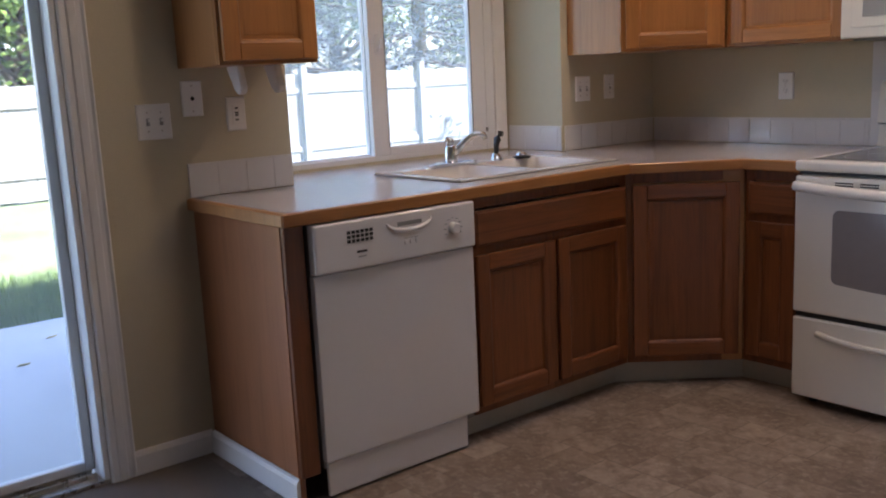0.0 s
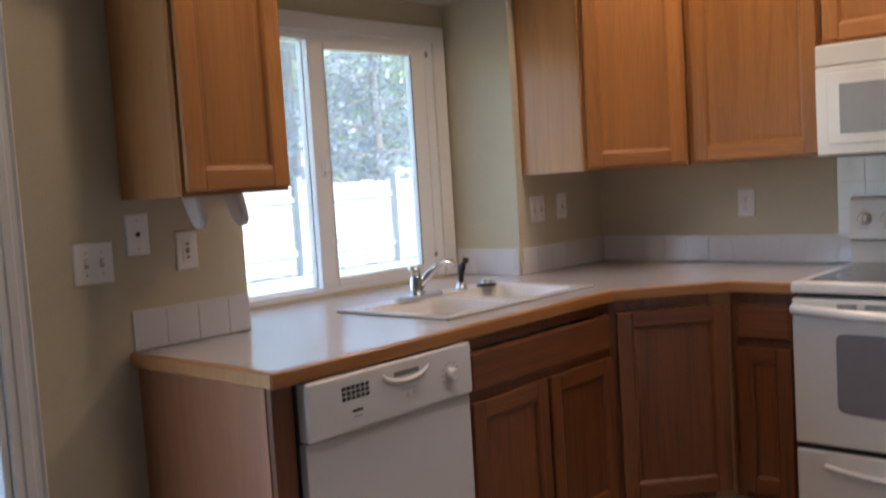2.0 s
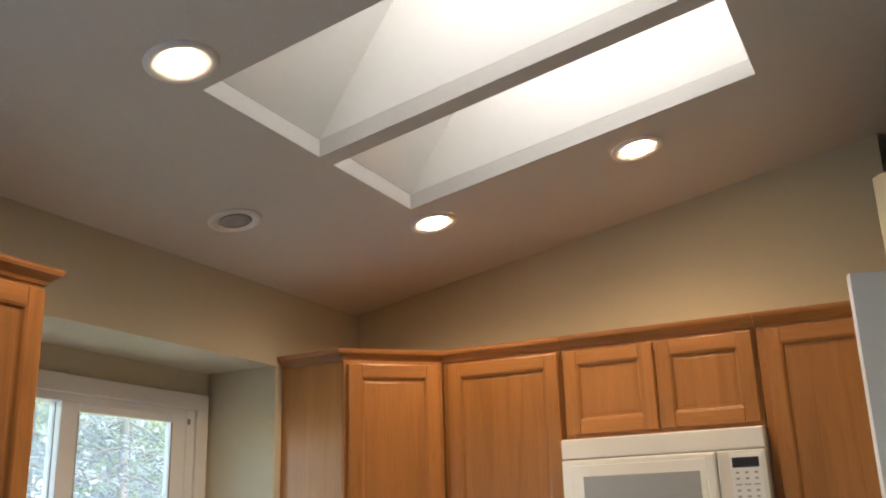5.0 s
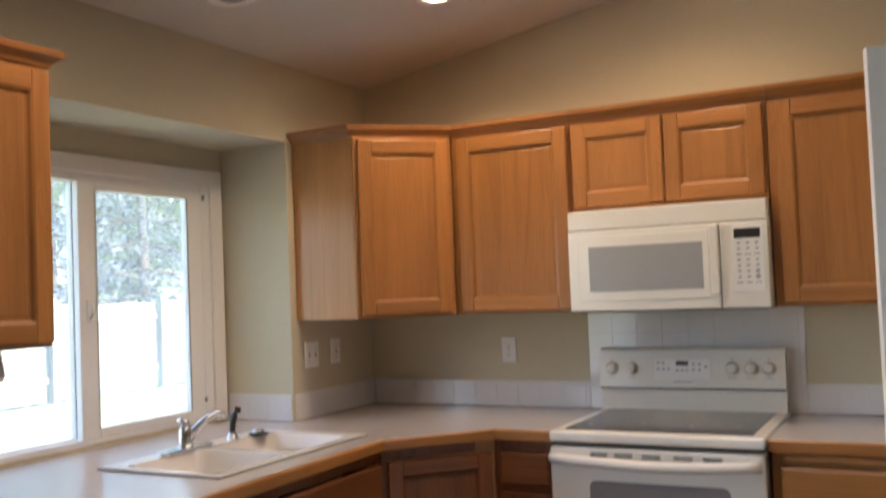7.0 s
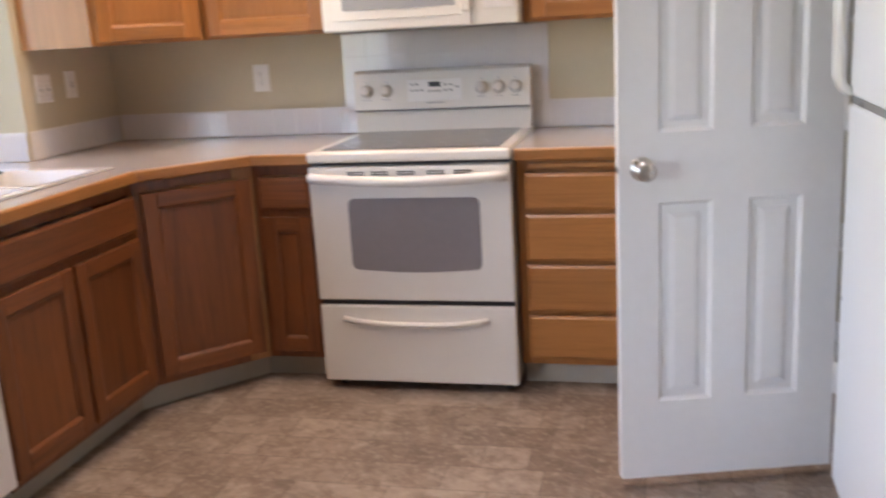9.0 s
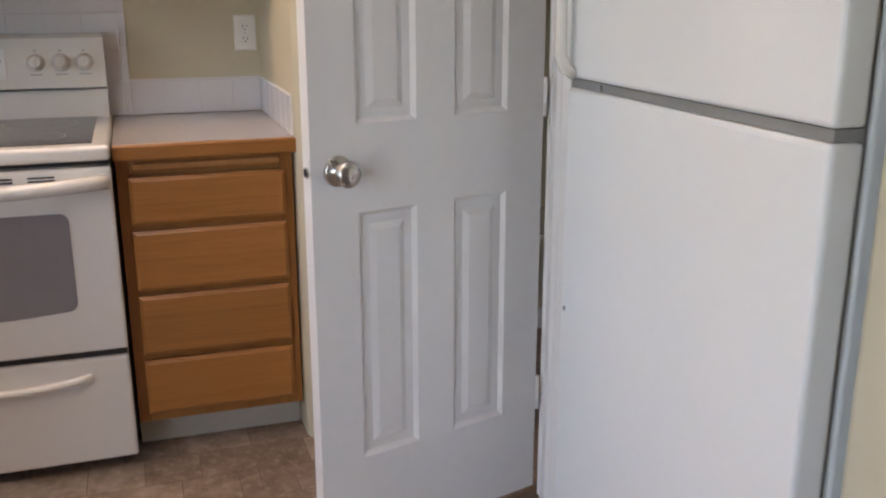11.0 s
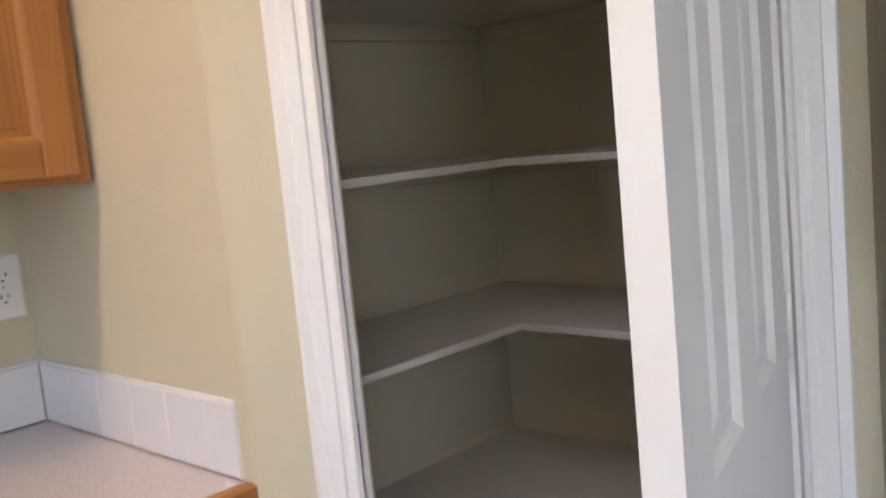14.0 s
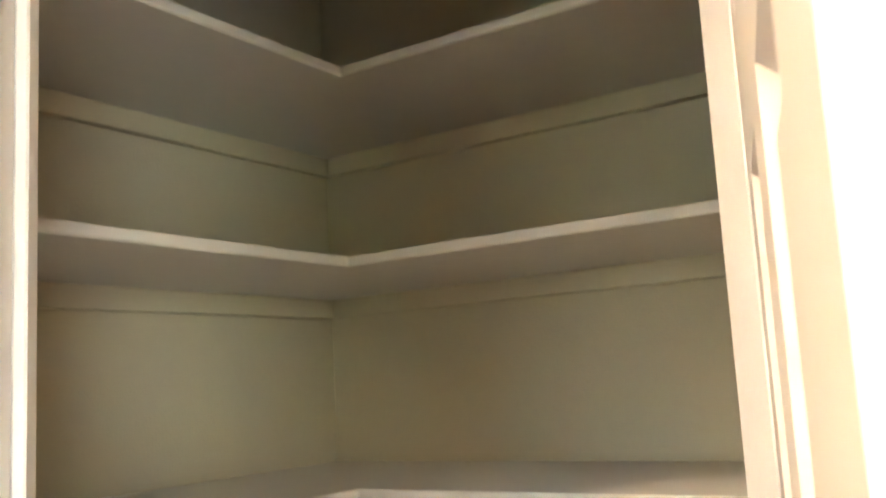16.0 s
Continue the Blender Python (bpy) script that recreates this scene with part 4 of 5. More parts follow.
def deck():
    bm = bmesh.new()
    xs = [s0, bowls[0][0], bowls[0][1], s1]
    ys = [s2, bowls[0][2], bowls[0][3], bowls[1][2], bowls[1][3], s3]
    for i in range(3):
        for j in range(5):
            if i == 1 and j in (1, 3):
                continue
            box(bm, xs[i], xs[i + 1], ys[j], ys[j + 1], CT + 0.001, ZT)
    bmesh.ops.remove_doubles(bm, verts=bm.verts, dist=0.0003)
    return flip(bm)


part("deck", deck(), M["almond"], sk)
for b0, b1, b2, b3 in bowls:
    bm = bmesh.new()
    loops = []
    for inset, z in ((-0.001, ZT + 0.0005), (0.006, ZT - 0.006), (0.012, 0.78), (0.035, 0.742), (0.10, 0.737)):
        ring = []
        r = 0.05
        for cx, cy, a0 in ((b1 - r, b3 - r, 0), (b0 + r, b3 - r, 90), (b0 + r, b2 + r, 180), (b1 - r, b2 + r, 270)):
            for k in range(5):
                a = radians(a0 + 22.5 * k)
                rr = max(0.005, r - inset)
                ring.append(bm.verts.new((cx + (rr) * math.cos(a), cy + (rr) * math.sin(a), z)))
        loops.append(ring)
    for a, b in zip(loops, loops[1:]):
        for k in range(20):
            f = bm.faces.new((a[k], a[(k + 1) % 20], b[(k + 1) % 20], b[k]))
            f.smooth = True
    bm.faces.new(loops[-1])
    part("bowl", bm, M["almond"], sk)
    part("drain", tube(bmesh.new(), [((b0 + b1) / 2, (b2 + b3) / 2, 0.7372), ((b0 + b1) / 2, (b2 + b3) / 2, 0.741)], [0.042, 0.038], n=20), M["chrome"], sk, "chrome basket drain")
part("rim", sweep(bmesh.new(), [(0.0, 0.0), (0.004, 0.0), (0.004, 0.0035), (0.0, 0.0035)], [(s0, s2, CT + 0.0005), (s1, s2, CT + 0.0005), (s1, s3, CT + 0.0005), (s0, s3, CT + 0.0005)], closed=True), M["gasket"], sk, "dark metal rim line")

fc = thing("faucet", "chrome single-lever kitchen faucet on a long base plate", "faucet", (0.082, -1.40, ZT))
pl = [(0.082 + 0.03 * math.cos(a), -1.40 + (0.10 if math.sin(a) >= 0 else -0.10) + 0.03 * math.sin(a)) for a in [radians(18 * i) for i in range(20)]]
part("base_plate", prism(pl, ZT, ZT + 0.014, bev=0.004), M["chrome"], fc)
part("body", tube(bmesh.new(), [(0.082, -1.40, ZT + 0.012), (0.082, -1.40, ZT + 0.03), (0.082, -1.40, ZT + 0.075), (0.082, -1.40, ZT + 0.088)], [0.027, 0.024, 0.022, 0.014], n=20), M["chrome"], fc)
part("spout", tube(bmesh.new(), [(0.088, -1.395, ZT + 0.04), (0.105, -1.365, ZT + 0.078), (0.125, -1.33, ZT + 0.112), (0.14, -1.305, ZT + 0.124), (0.152, -1.285, ZT + 0.120), (0.157, -1.277, ZT + 0.102)], [0.016, 0.0145, 0.013, 0.0125, 0.012, 0.012], n=16), M["chrome"], fc)
part("lever", tube(bmesh.new(), [(0.082, -1.40, ZT + 0.085), (0.080, -1.402, ZT + 0.100), (0.074, -1.408, ZT + 0.108), (0.062, -1.416, ZT + 0.112)], [0.019, 0.018, 0.012, 0.006], n=14), M["chrome"], fc)
sp = thing("side_sprayer", "black side sprayer in a chrome holder on the sink deck", "sprayer", (0.085, -1.155, ZT))
part("holder", tube(bmesh.new(), [(0.085, -1.155, ZT), (0.085, -1.155, ZT + 0.008), (0.085, -1.155, ZT + 0.03)], [0.026, 0.022, 0.014], n=18), M["chrome"], sp)
part("wand", tube(bmesh.new(), [(0.085, -1.155, ZT + 0.025), (0.086, -1.153, ZT + 0.065), (0.09, -1.15, ZT + 0.092), (0.101, -1.144, ZT + 0.112), (0.112, -1.138, ZT + 0.110)], [0.010, 0.012, 0.016, 0.015, 0.011], n=16), M["black"], sp)
st = thing("sink_strainer", "chrome and black sink strainer lying on the sink deck", "strainer", (0.10, -1.02, ZT))
part("cup", tube(bmesh.new(), [(0.10, -1.02, ZT), (0.10, -1.02, ZT + 0.006), (0.10, -1.02, ZT + 0.009)], [0.038, 0.040, 0.032], n=22), M["black"], st)
part("knob", tube(bmesh.new(), [(0.10, -1.02, ZT + 0.008), (0.10, -1.02, ZT + 0.018), (0.10, -1.02, ZT + 0.024)], [0.026, 0.022, 0.013], n=16), M["chrome"], st)

# ---- dishwasher ----
dw = thing("dishwasher", "white built-in dishwasher with a dial and a scooped handle", "dishwasher", (0.33, -2.095, 0))
QM = on_face(0.640, -2.408, 0, 0, 1)
DWW = 0.628
part("tub", boxes((0.004, DWW - 0.004, 0.03, 0.55, 0.10, BT - 0.004)), M["gasket"], dw, m=QM)
part("door_panel", boxes((0.0, DWW, 0.004, 0.032, 0.125, 0.712), bev=0.004, seg=2), M["white_cool"], dw, m=QM)
part("control_panel", boxes((0.0, DWW, -0.012, 0.03, 0.716, 0.868), bev=0.008, seg=3), M["white_cool"], dw, m=QM)
part("toe_panel", boxes((0.01, DWW - 0.045, 0.018, 0.03, 0.008, 0.118), bev=0.003), M["white_cool"], dw, m=QM)
hb = tube(bmesh.new(), [(0.352 - 0.088 * math.cos(math.pi * k / 18), -0.0135, 0.840 - 0.030 * math.sin(math.pi * k / 18)) for k in range(19)], [0.003 + 0.005 * math.sin(math.pi * k / 18) for k in range(19)], n=10)
part("handle_lip", hb, M["white_cool"], dw, "scooped white handle lip", m=QM)
part("handle_slot", boxes((0.305, 0.40, -0.0135, -0.0122, 0.826, 0.839)), M["gasket"], dw, m=QM)
for i in range(6):
    for j in range(3):
        part("vent_hole", boxes((0.115 + i * 0.0165, 0.127 + i * 0.0165, -0.0132, -0.0121, 0.800 + j * 0.0135, 0.8095 + j * 0.0135)), M["black"], dw, m=QM)
part("badge", boxes((0.148, 0.185, -0.0130, -0.0121, 0.766, 0.773)), M["black"], dw, m=QM)
part("badge_line", boxes((0.152, 0.182, -0.0129, -0.0121, 0.752, 0.756)), M["ink"], dw, m=QM)
part("dial", tube(bmesh.new(), [(0.53, -0.010, 0.79), (0.53, -0.030, 0.79), (0.53, -0.034, 0.79)], [0.021, 0.019, 0.014], n=22), M["white_cool"], dw, m=QM)
for k in range(9):
    a = radians(-30 + 30 * k)
    part("dial_mark", boxes((0.53 + 0.034 * math.cos(a) - 0.006, 0.53 + 0.034 * math.cos(a) + 0.006, -0.0128, -0.0121, 0.79 + 0.034 * math.sin(a) - 0.0015, 0.79 + 0.034 * math.sin(a) + 0.0015)), M["ink"], dw, m=QM)
for k in range(3):
    part("button", tube(bmesh.new(), [(0.335 + k * 0.022, -0.0115, 0.772), (0.335 + k * 0.022, -0.015, 0.772)], [0.0075, 0.0065], n=12), M["white_cool"], dw, m=QM)
    part("button_print", boxes((0.328 + k * 0.022, 0.342 + k * 0.022, -0.0128, -0.0121, 0.784, 0.786)), M["ink"], dw, m=QM)

# ---- range ----
RX0, RX1 = 1.172, 1.932
rg = thing("range", "white freestanding electric range with a black glass cooktop", "range", ((RX0 + RX1) / 2, -0.35, 0))
GM = on_face(RX0, 0, 0, 1, 0)
RW = RX1 - RX0
part("body", boxes((0.004, RW - 0.004, -0.64, -0.03, 0.03, 0.872)), M["white"], rg, m=GM)
for x in (0.05, RW - 0.05):
    for y in (-0.6, -0.08):
        part("foot", tube(bmesh.new(), [(x, y, 0.0), (x, y, 0.031)], [0.018, 0.014], n=10), M["black"], rg, m=GM)
ct = bmesh.new()
box(ct, 0.0, RW, -0.690, -0.03, 0.884, 0.924, bev=0.012, seg=3)
part("cooktop_frame", ct, M["white"], rg, m=GM)
gl = part("cooktop_glass", boxes((0.045, RW - 0.045, -0.635, -0.085, 0.9235, 0.9262), bev=0.001), M["cooktop"], rg, "black ceramic cooktop glass", m=GM)
for x, y, r in ((0.20, -0.49, 0.105), (0.56, -0.49, 0.085), (0.20, -0.22, 0.075), (0.56, -0.22, 0.105)):
    bm = bmesh.new()
    for k in range(40):
        a0, a1 = 2 * math.pi * k / 40, 2 * math.pi * (k + 1) / 40
        vs = [bm.verts.new((x + rr * math.cos(a), y + rr * math.sin(a), 0.9265)) for rr, a in ((r, a0), (r, a1), (r - 0.004, a1), (r - 0.004, a0))]
        bm.faces.new(vs)
    part("burner_ring", bm, M["ink"], gl, m=GM)
# back guard with its sloped console
bg = bmesh.new()
pr = [(-0.03, 0.905), (-0.085, 0.920), (-0.066, 1.012), (-0.092, 1.018), (-0.070, 1.168), (-0.055, 1.180), (-0.030, 1.180)]
a = [bg.verts.new((0.006, y, z)) for y, z in pr]
b = [bg.verts.new((RW - 0.006, y, z)) for y, z in pr]
bg.faces.new(a)
bg.faces.new(b[::-1])
for i in range(len(pr)):
    bg.faces.new((a[i], b[i], b[(i + 1) % len(pr)], a[(i + 1) % len(pr)]))
part("backguard", flip(bg), M["white"], rg, m=GM)
part("backguard_groove", boxes((0.008, RW - 0.008, -0.0795, -0.060, 1.010, 1.0145)), M["gasket"], rg, m=GM)
CONS = GM @ Matrix.Translation((0, -0.092, 1.018)) @ Matrix.Rotation(-math.atan2(0.022, 0.15), 4, "X")
for x in (0.060, 0.145, 0.553, 0.625, 0.693):
    k = part("control_knob", tube(bmesh.new(), [(x, 0.0, 0.078), (x, -0.006, 0.078), (x, -0.008, 0.078), (x, -0.026, 0.078), (x, -0.029, 0.078)], [0.027, 0.026, 0.021, 0.019, 0.015], n=22), M["white"], rg, m=CONS)
    part("grip", boxes((x - 0.0035, x + 0.0035, -0.031, -0.02, 0.060, 0.096), bev=0.0015), M["white"], k, m=CONS)
    part("knob_print", boxes((x - 0.018, x + 0.018, -0.0012, -0.0004, 0.040, 0.043)), M["ink"], rg, m=CONS)
    part("knob_print", boxes((x - 0.004, x + 0.004, -0.0012, -0.0004, 0.112, 0.116)), M["ink"], rg, m=CONS)
part("console_panel", boxes((0.238, 0.470, -0.0030, -0.0004, 0.030, 0.120), bev=0.001), M["plate"], rg, m=CONS)
part("clock_display", boxes((0.330, 0.380, -0.0045, -0.0031, 0.088, 0.108)), M["black"], rg, "black clock display", m=CONS)
for x, z in ((0.256, 0.10), (0.278, 0.10), (0.256, 0.075), (0.278, 0.075), (0.300, 0.075), (0.335, 0.070), (0.355, 0.070), (0.375, 0.070), (0.40, 0.095), (0.425, 0.095), (0.40, 0.072), (0.425, 0.072), (0.45, 0.085)):
    part("key", boxes((x - 0.006, x + 0.006, -0.0042, -0.0031, z - 0.004, z + 0.004)), M["ink"], rg, m=CONS)
part("brand_bar", boxes((0.320, 0.395, -0.0014, -0.0004, 0.020, 0.025)), M["ink"], rg, m=CONS)
# vent strip, door, handle, drawer
part("vent_strip", boxes((0.006, RW - 0.006, -0.664, -0.64, 0.872, 0.886)), M["black"], rg, "dark gap under the cooktop lip", m=GM)
dr = part("oven_door", boxes((0.002, RW - 0.002, -0.686, -0.644, 0.362, 0.868), bev=0.008, seg=2), M["white"], rg, m=GM)
gp = []
for cx, cz, a0 in ((0.618, 0.728, 0), (0.174, 0.728, 90), (0.174, 0.508, 180), (0.618, 0.508, 270)):
    for k in range(5):
        a = radians(a0 + 22.5 * k)
        gp.append((cx + 0.024 * math.cos(a), cz + 0.024 * math.sin(a)))
    if a0 == 180:       # the lower edge bows down between its corners
        gp += [(0.174 + 0.444 * k / 10, 0.484 - 0.011 * math.sin(math.pi * k / 10)) for k in range(1, 10)]
part("door_glass", prism(gp, 0.685, 0.6885), M["oven_glass"], dr, "smoked oven window with a bowed lower edge", m=GM @ Matrix.Rotation(radians(90), 4, "X"))
for x0 in (0.155, 0.245, 0.345, 0.455, 0.555):
    for dz in (0.0, 0.009):
        part("vent_slot", boxes((x0, x0 + 0.065, -0.6873, -0.6858, 0.846 - dz, 0.851 - dz)), M["black"], dr, m=GM)
hp = bmesh.new()
pts = []
for k in range(17):
    u = k / 16
    pts.append((0.012 + (RW - 0.024) * u, -0.700 - 0.036 * math.sin(math.pi * u) ** 0.7, 0.832 - 0.012 * math.sin(math.pi * u)))
tube(hp, pts, [0.019] * 17, n=14)
part("handle", hp, M["white"], dr, "broad curved white handle", m=GM)
part("door_gap", boxes((0.006, RW - 0.006, -0.668, -0.642, 0.342, 0.362)), M["black"], rg, m=GM)
wd = part("storage_drawer", boxes((0.002, RW - 0.002, -0.684, -0.644, 0.036, 0.342), bev=0.008, seg=2), M["white"], rg, m=GM)
part("drawer_pull", tube(bmesh.new(), [(0.10 + 0.56 * k / 12, -0.686 - 0.012 * math.sin(math.pi * k / 12) ** 0.5, 0.272 + 0.018 * (abs(k - 6) / 6) ** 3) for k in range(13)], [0.011] * 13, n=12), M["white"], wd, "pressed curved white pull", m=GM)

# ---- microwave ----
mw = thing("microwave", "white over-the-range microwave with a grey window", "microwave", ((1.176 + 1.934) / 2, -0.2, 1.342))
WM = on_face(1.176, 0, 0, 1, 0)
MWW = 0.758
part("body", boxes((0.0, MWW, -0.36, -0.004, 1.346, 1.742), bev=0.004), M["white"], mw, m=WM)
part("top_vent", boxes((0.0, MWW, -0.396, -0.36, 1.664, 1.741), bev=0.006, seg=2), M["white"], mw, m=WM)
md = part("door", boxes((0.0, 0.585, -0.402, -0.362, 1.346, 1.661), bev=0.007, seg=2), M["white"], mw, m=WM)
part("door_bezel", boxes((0.040, 0.548, -0.405, -0.400, 1.385, 1.640), bev=0.003), M["white"], md, m=WM)
part("window", boxes((0.085, 0.525, -0.4068, -0.4040, 1.422, 1.597), bev=0.001), M["mw_glass"], md, "grey screened window", m=WM)
hd = bmesh.new()
box(hd, 0.556, 0.592, -0.452, -0.430, 1.395, 1.655, bev=0.008, seg=3)
box(hd, 0.562, 0.586, -0.432, -0.400, 1.398, 1.420, bev=0.003)
box(hd, 0.562, 0.586, -0.432, -0.400, 1.63, 1.652, bev=0.003)
part("handle", hd, M["white"], md, "upright white bar handle", m=WM)
mp = part("control_panel", boxes((0.588, MWW, -0.400, -0.362, 1.346, 1.661), bev=0.006, seg=2), M["white"], mw, m=WM)
part("key_panel", boxes((0.632, 0.742, -0.4025, -0.399, 1.405, 1.650), bev=0.001), M["plate"], mp, m=WM)
part("display", boxes((0.640, 0.732, -0.4040, -0.4020, 1.600, 1.635)), M["black"], mp, "black display", m=WM)
for i in range(3):
    for j in range(8):
        z = 1.582 - j * 0.0205
        if i == 2 and j in (5, 6):
            part("round_key", tube(bmesh.new(), [(0.719, -0.402, z), (0.719, -0.404, z)], [0.009, 0.008], n=14), M["ink"], mp, m=WM)
        else:
            w_, h_ = (0.011, 0.0022) if j in (2, 7) else (0.006, 0.0035)
            part("key", boxes((0.655 + i * 0.032 - w_, 0.655 + i * 0.032 + w_, -0.4036, -0.4024, z - h_, z + h_)), M["ink"], mp, m=WM)
part("bottom_grille", boxes((0.02, MWW - 0.02, -0.34, -0.03, 1.338, 1.3465)), M["gasket"], mw, m=WM)

# ---- refrigerator ----
fr = thing("refrigerator", "white top-freezer refrigerator with textured doors", "refrigerator", (3.25, -1.79, 0))
FX, FY0, FY1 = 2.900, -2.195, -1.372
part("cabinet", boxes((FX + 0.072, RIGHT - 0.04, FY0 + 0.004, FY1 - 0.004, 0.03, 1.685), bev=0.006, seg=2), M["white_fridge"], fr)
part("gasket", boxes((FX + 0.060, FX + 0.073, FY0 + 0.016, FY1 - 0.016, 0.08, 1.68)), M["gasket"], fr, "grey door gasket")
fd = part("freezer_door", boxes((FX, FX + 0.06, FY0, FY1, 1.128, 1.685), bev=0.010, seg=3), M["white_fridge"], fr)
rd = part("fresh_food_door", boxes((FX, FX + 0.06, FY0, FY1, 0.085, 1.108), bev=0.010, seg=3), M["white_fridge"], fr)
part("divider", boxes((FX + 0.008, FX + 0.06, FY0 + 0.006, FY1 - 0.006, 1.109, 1.127)), M["gasket"], fr, "grey strip between the doors")
part("toe_grille", boxes((FX + 0.05, FX + 0.07, FY0 + 0.01, FY1 - 0.01, 0.012, 0.08)), M["gasket"], fr)
for x in (3.02, 3.55):
    for y in (FY0 + 0.06, FY1 - 0.06):
        part("foot", tube(bmesh.new(), [(x, y, 0.0), (x, y, 0.032)], [0.02, 0.016], n=10), M["black"], fr)
hz = bmesh.new()
tube(hz, [(FX + 0.002, FY1 - 0.028, 1.135), (FX - 0.020, FY1 - 0.026, 1.150), (FX - 0.032, FY1 - 0.026, 1.18), (FX - 0.034, FY1 - 0.026, 1.30), (FX - 0.034, FY1 - 0.026, 1.55), (FX - 0.02, FY1 - 0.026, 1.60), (FX + 0.002, FY1 - 0.028, 1.61)], [0.012, 0.014, 0.014, 0.013, 0.013, 0.012, 0.012], n=14)
part("handle", hz, M["white"], fd, "white moulded freezer handle")
part("hinge_cap", boxes((FX + 0.01, FX + 0.05, FY0 + 0.01, FY0 + 0.06, 1.110, 1.126), bev=0.002), M["nickel"], fr, "metal centre hinge")
for y, z in ((FY1 - 0.022, 0.606), (FY1 - 0.145, 1.118)):
    part("screw", tube(bmesh.new(), [(FX - 0.001, y, z), (FX + 0.004, y, z)], [0.006, 0.006], n=12), M["gasket"], rd, "dark screw-hole plug")

# ---- pantry shelves ----
SDX, SDY = 0.433, 0.407     # depth of the shelf along the side wall and along the back wall
for i, z in enumerate((0.499, 0.930, 1.301, 1.668, 1.988)):
    sh = thing("pantry_shelf", "white painted L-shaped pantry shelf on wall cleats", "shelf", (3.4, -0.4, z - 0.1), "pantry shelves")
    x0, x1 = XR + 0.112, RIGHT - 0.001
    yb = dia(END)[1] + 0.112
    part("board", prism([(x0, -0.001), (x0, -SDY), (x1 - SDX, -SDY), (x1 - SDX, yb), (x1, yb), (x1, -0.001)], z - 0.0165, z, bev=0.002), M["shelf"], sh)
    part("cleat", boxes((x0, x1, -0.020, -0.001, z - 0.058, z - 0.017), bev=0.002), M["wall"], sh)
    part("cleat", boxes((x1 - 0.019, x1, yb, -0.021, z - 0.058, z - 0.017), bev=0.002), M["wall"], sh)
    part("cleat", boxes((x0, x0 + 0.019, -SDY + 0.02, -0.021, z - 0.058, z - 0.017), bev=0.002), M["wall"], sh)
bb = bmesh.new()
sweep(bb, [(0, 0), (0.013, 0), (0.013, 0.065), (0.008, 0.078), (0, 0.083)], [(XR + 0.11, -0.6, 0.0), (XR + 0.11, 0.0, 0.0), (RIGHT, 0.0, 0.0), (RIGHT, -1.15, 0.0)])
solid("baseboard", bb, M["trim"], "white pantry baseboard", "baseboard", kind="structure")

# ---- plates, switches and small fixtures ----


def wall_plate(name, label, m, w, h, kind, gang=1):
    """local x across, z up from the plate's centre, -y out."""
    th = thing(name, label, "wall plate", m.translation, "electrical wall plates")
    bm = bmesh.new()
    loops = []
    for inset, y in ((0, 0.0), (0, -0.003), (0.004, -0.0065), (0.005, -0.0068)):
        loops.append([bm.verts.new(p) for p in ((-w / 2 + inset, y, -h / 2 + inset), (w / 2 - inset, y, -h / 2 + inset), (w / 2 - inset, y, h / 2 - inset), (-w / 2 + inset, y, h / 2 - inset))])
    for a, b in zip(loops, loops[1:]):
        for k in range(4):
            bm.faces.new((a[k], a[(k + 1) % 4], b[(k + 1) % 4], b[k]))
    bm.faces.new(loops[-1])
    part("plate", flip(bm), M["plate"], th, m=m)
    for g in range(gang):
        x = (g - (gang - 1) / 2) * 0.046
        if kind == "outlet":
            for z in (-0.0195, 0.0195):
                f = part("receptacle", boxes((x - 0.0165, x + 0.0165, -0.0085, -0.0066, z - 0.0135, z + 0.0135), bev=0.0015), M["plate"], th, m=m)
                for dx, hh in ((-0.0065, 0.0045), (0.0065, 0.0035)):
                    part("slot", boxes((x + dx - 0.0011, x + dx + 0.0011, -0.0092, -0.0083, z + 0.003 - hh, z + 0.003 + hh)), M["black"], f, m=m)
                part("ground_hole", tube(bmesh.new(), [(x, -0.0083, z - 0.008), (x, -0.0092, z - 0.008)], 0.0025, n=8), M["black"], f, m=m)
            part("screw", tube(bmesh.new(), [(x, -0.0066, 0), (x, -0.0078, 0)], 0.003, n=8), M["nickel"], th, m=m)
        elif kind == "switch":
            f = part("toggle_bezel", boxes((x - 0.006, x + 0.006, -0.0078, -0.0066, -0.012, 0.012)), M["ink"], th, m=m)
            part("toggle", boxes((x - 0.0045, x + 0.0045, -0.018, -0.007, 0.0, 0.009), bev=0.001), M["plate"], th, m=m)
            for z in (-0.03, 0.03):
                part("screw", tube(bmesh.new(), [(x, -0.0066, z), (x, -0.0078, z)], 0.003, n=8), M["nickel"], th, m=m)
        elif kind == "jack":
            part("jack", tube(bmesh.new(), [(x, -0.0066, 0), (x, -0.0078, 0)], 0.007, n=12), M["black"], th, m=m)
            for z in (-0.042, 0.042):
                part("screw", tube(bmesh.new(), [(x, -0.0066, z), (x, -0.0078, z)], 0.003, n=8), M["nickel"], th, m=m)
        elif kind == "gfci":
            part("receptacle", boxes((x - 0.0165, x + 0.0165, -0.0085, -0.0066, -0.033, 0.033), bev=0.001), M["plate"], th, m=m)
            for z in (-0.02, -0.004, 0.004, 0.02):
                part("slot", boxes((x - 0.006, x + 0.006, -0.0092, -0.0083, z - 0.003, z + 0.003)), M["black"], th, m=m)
    return th


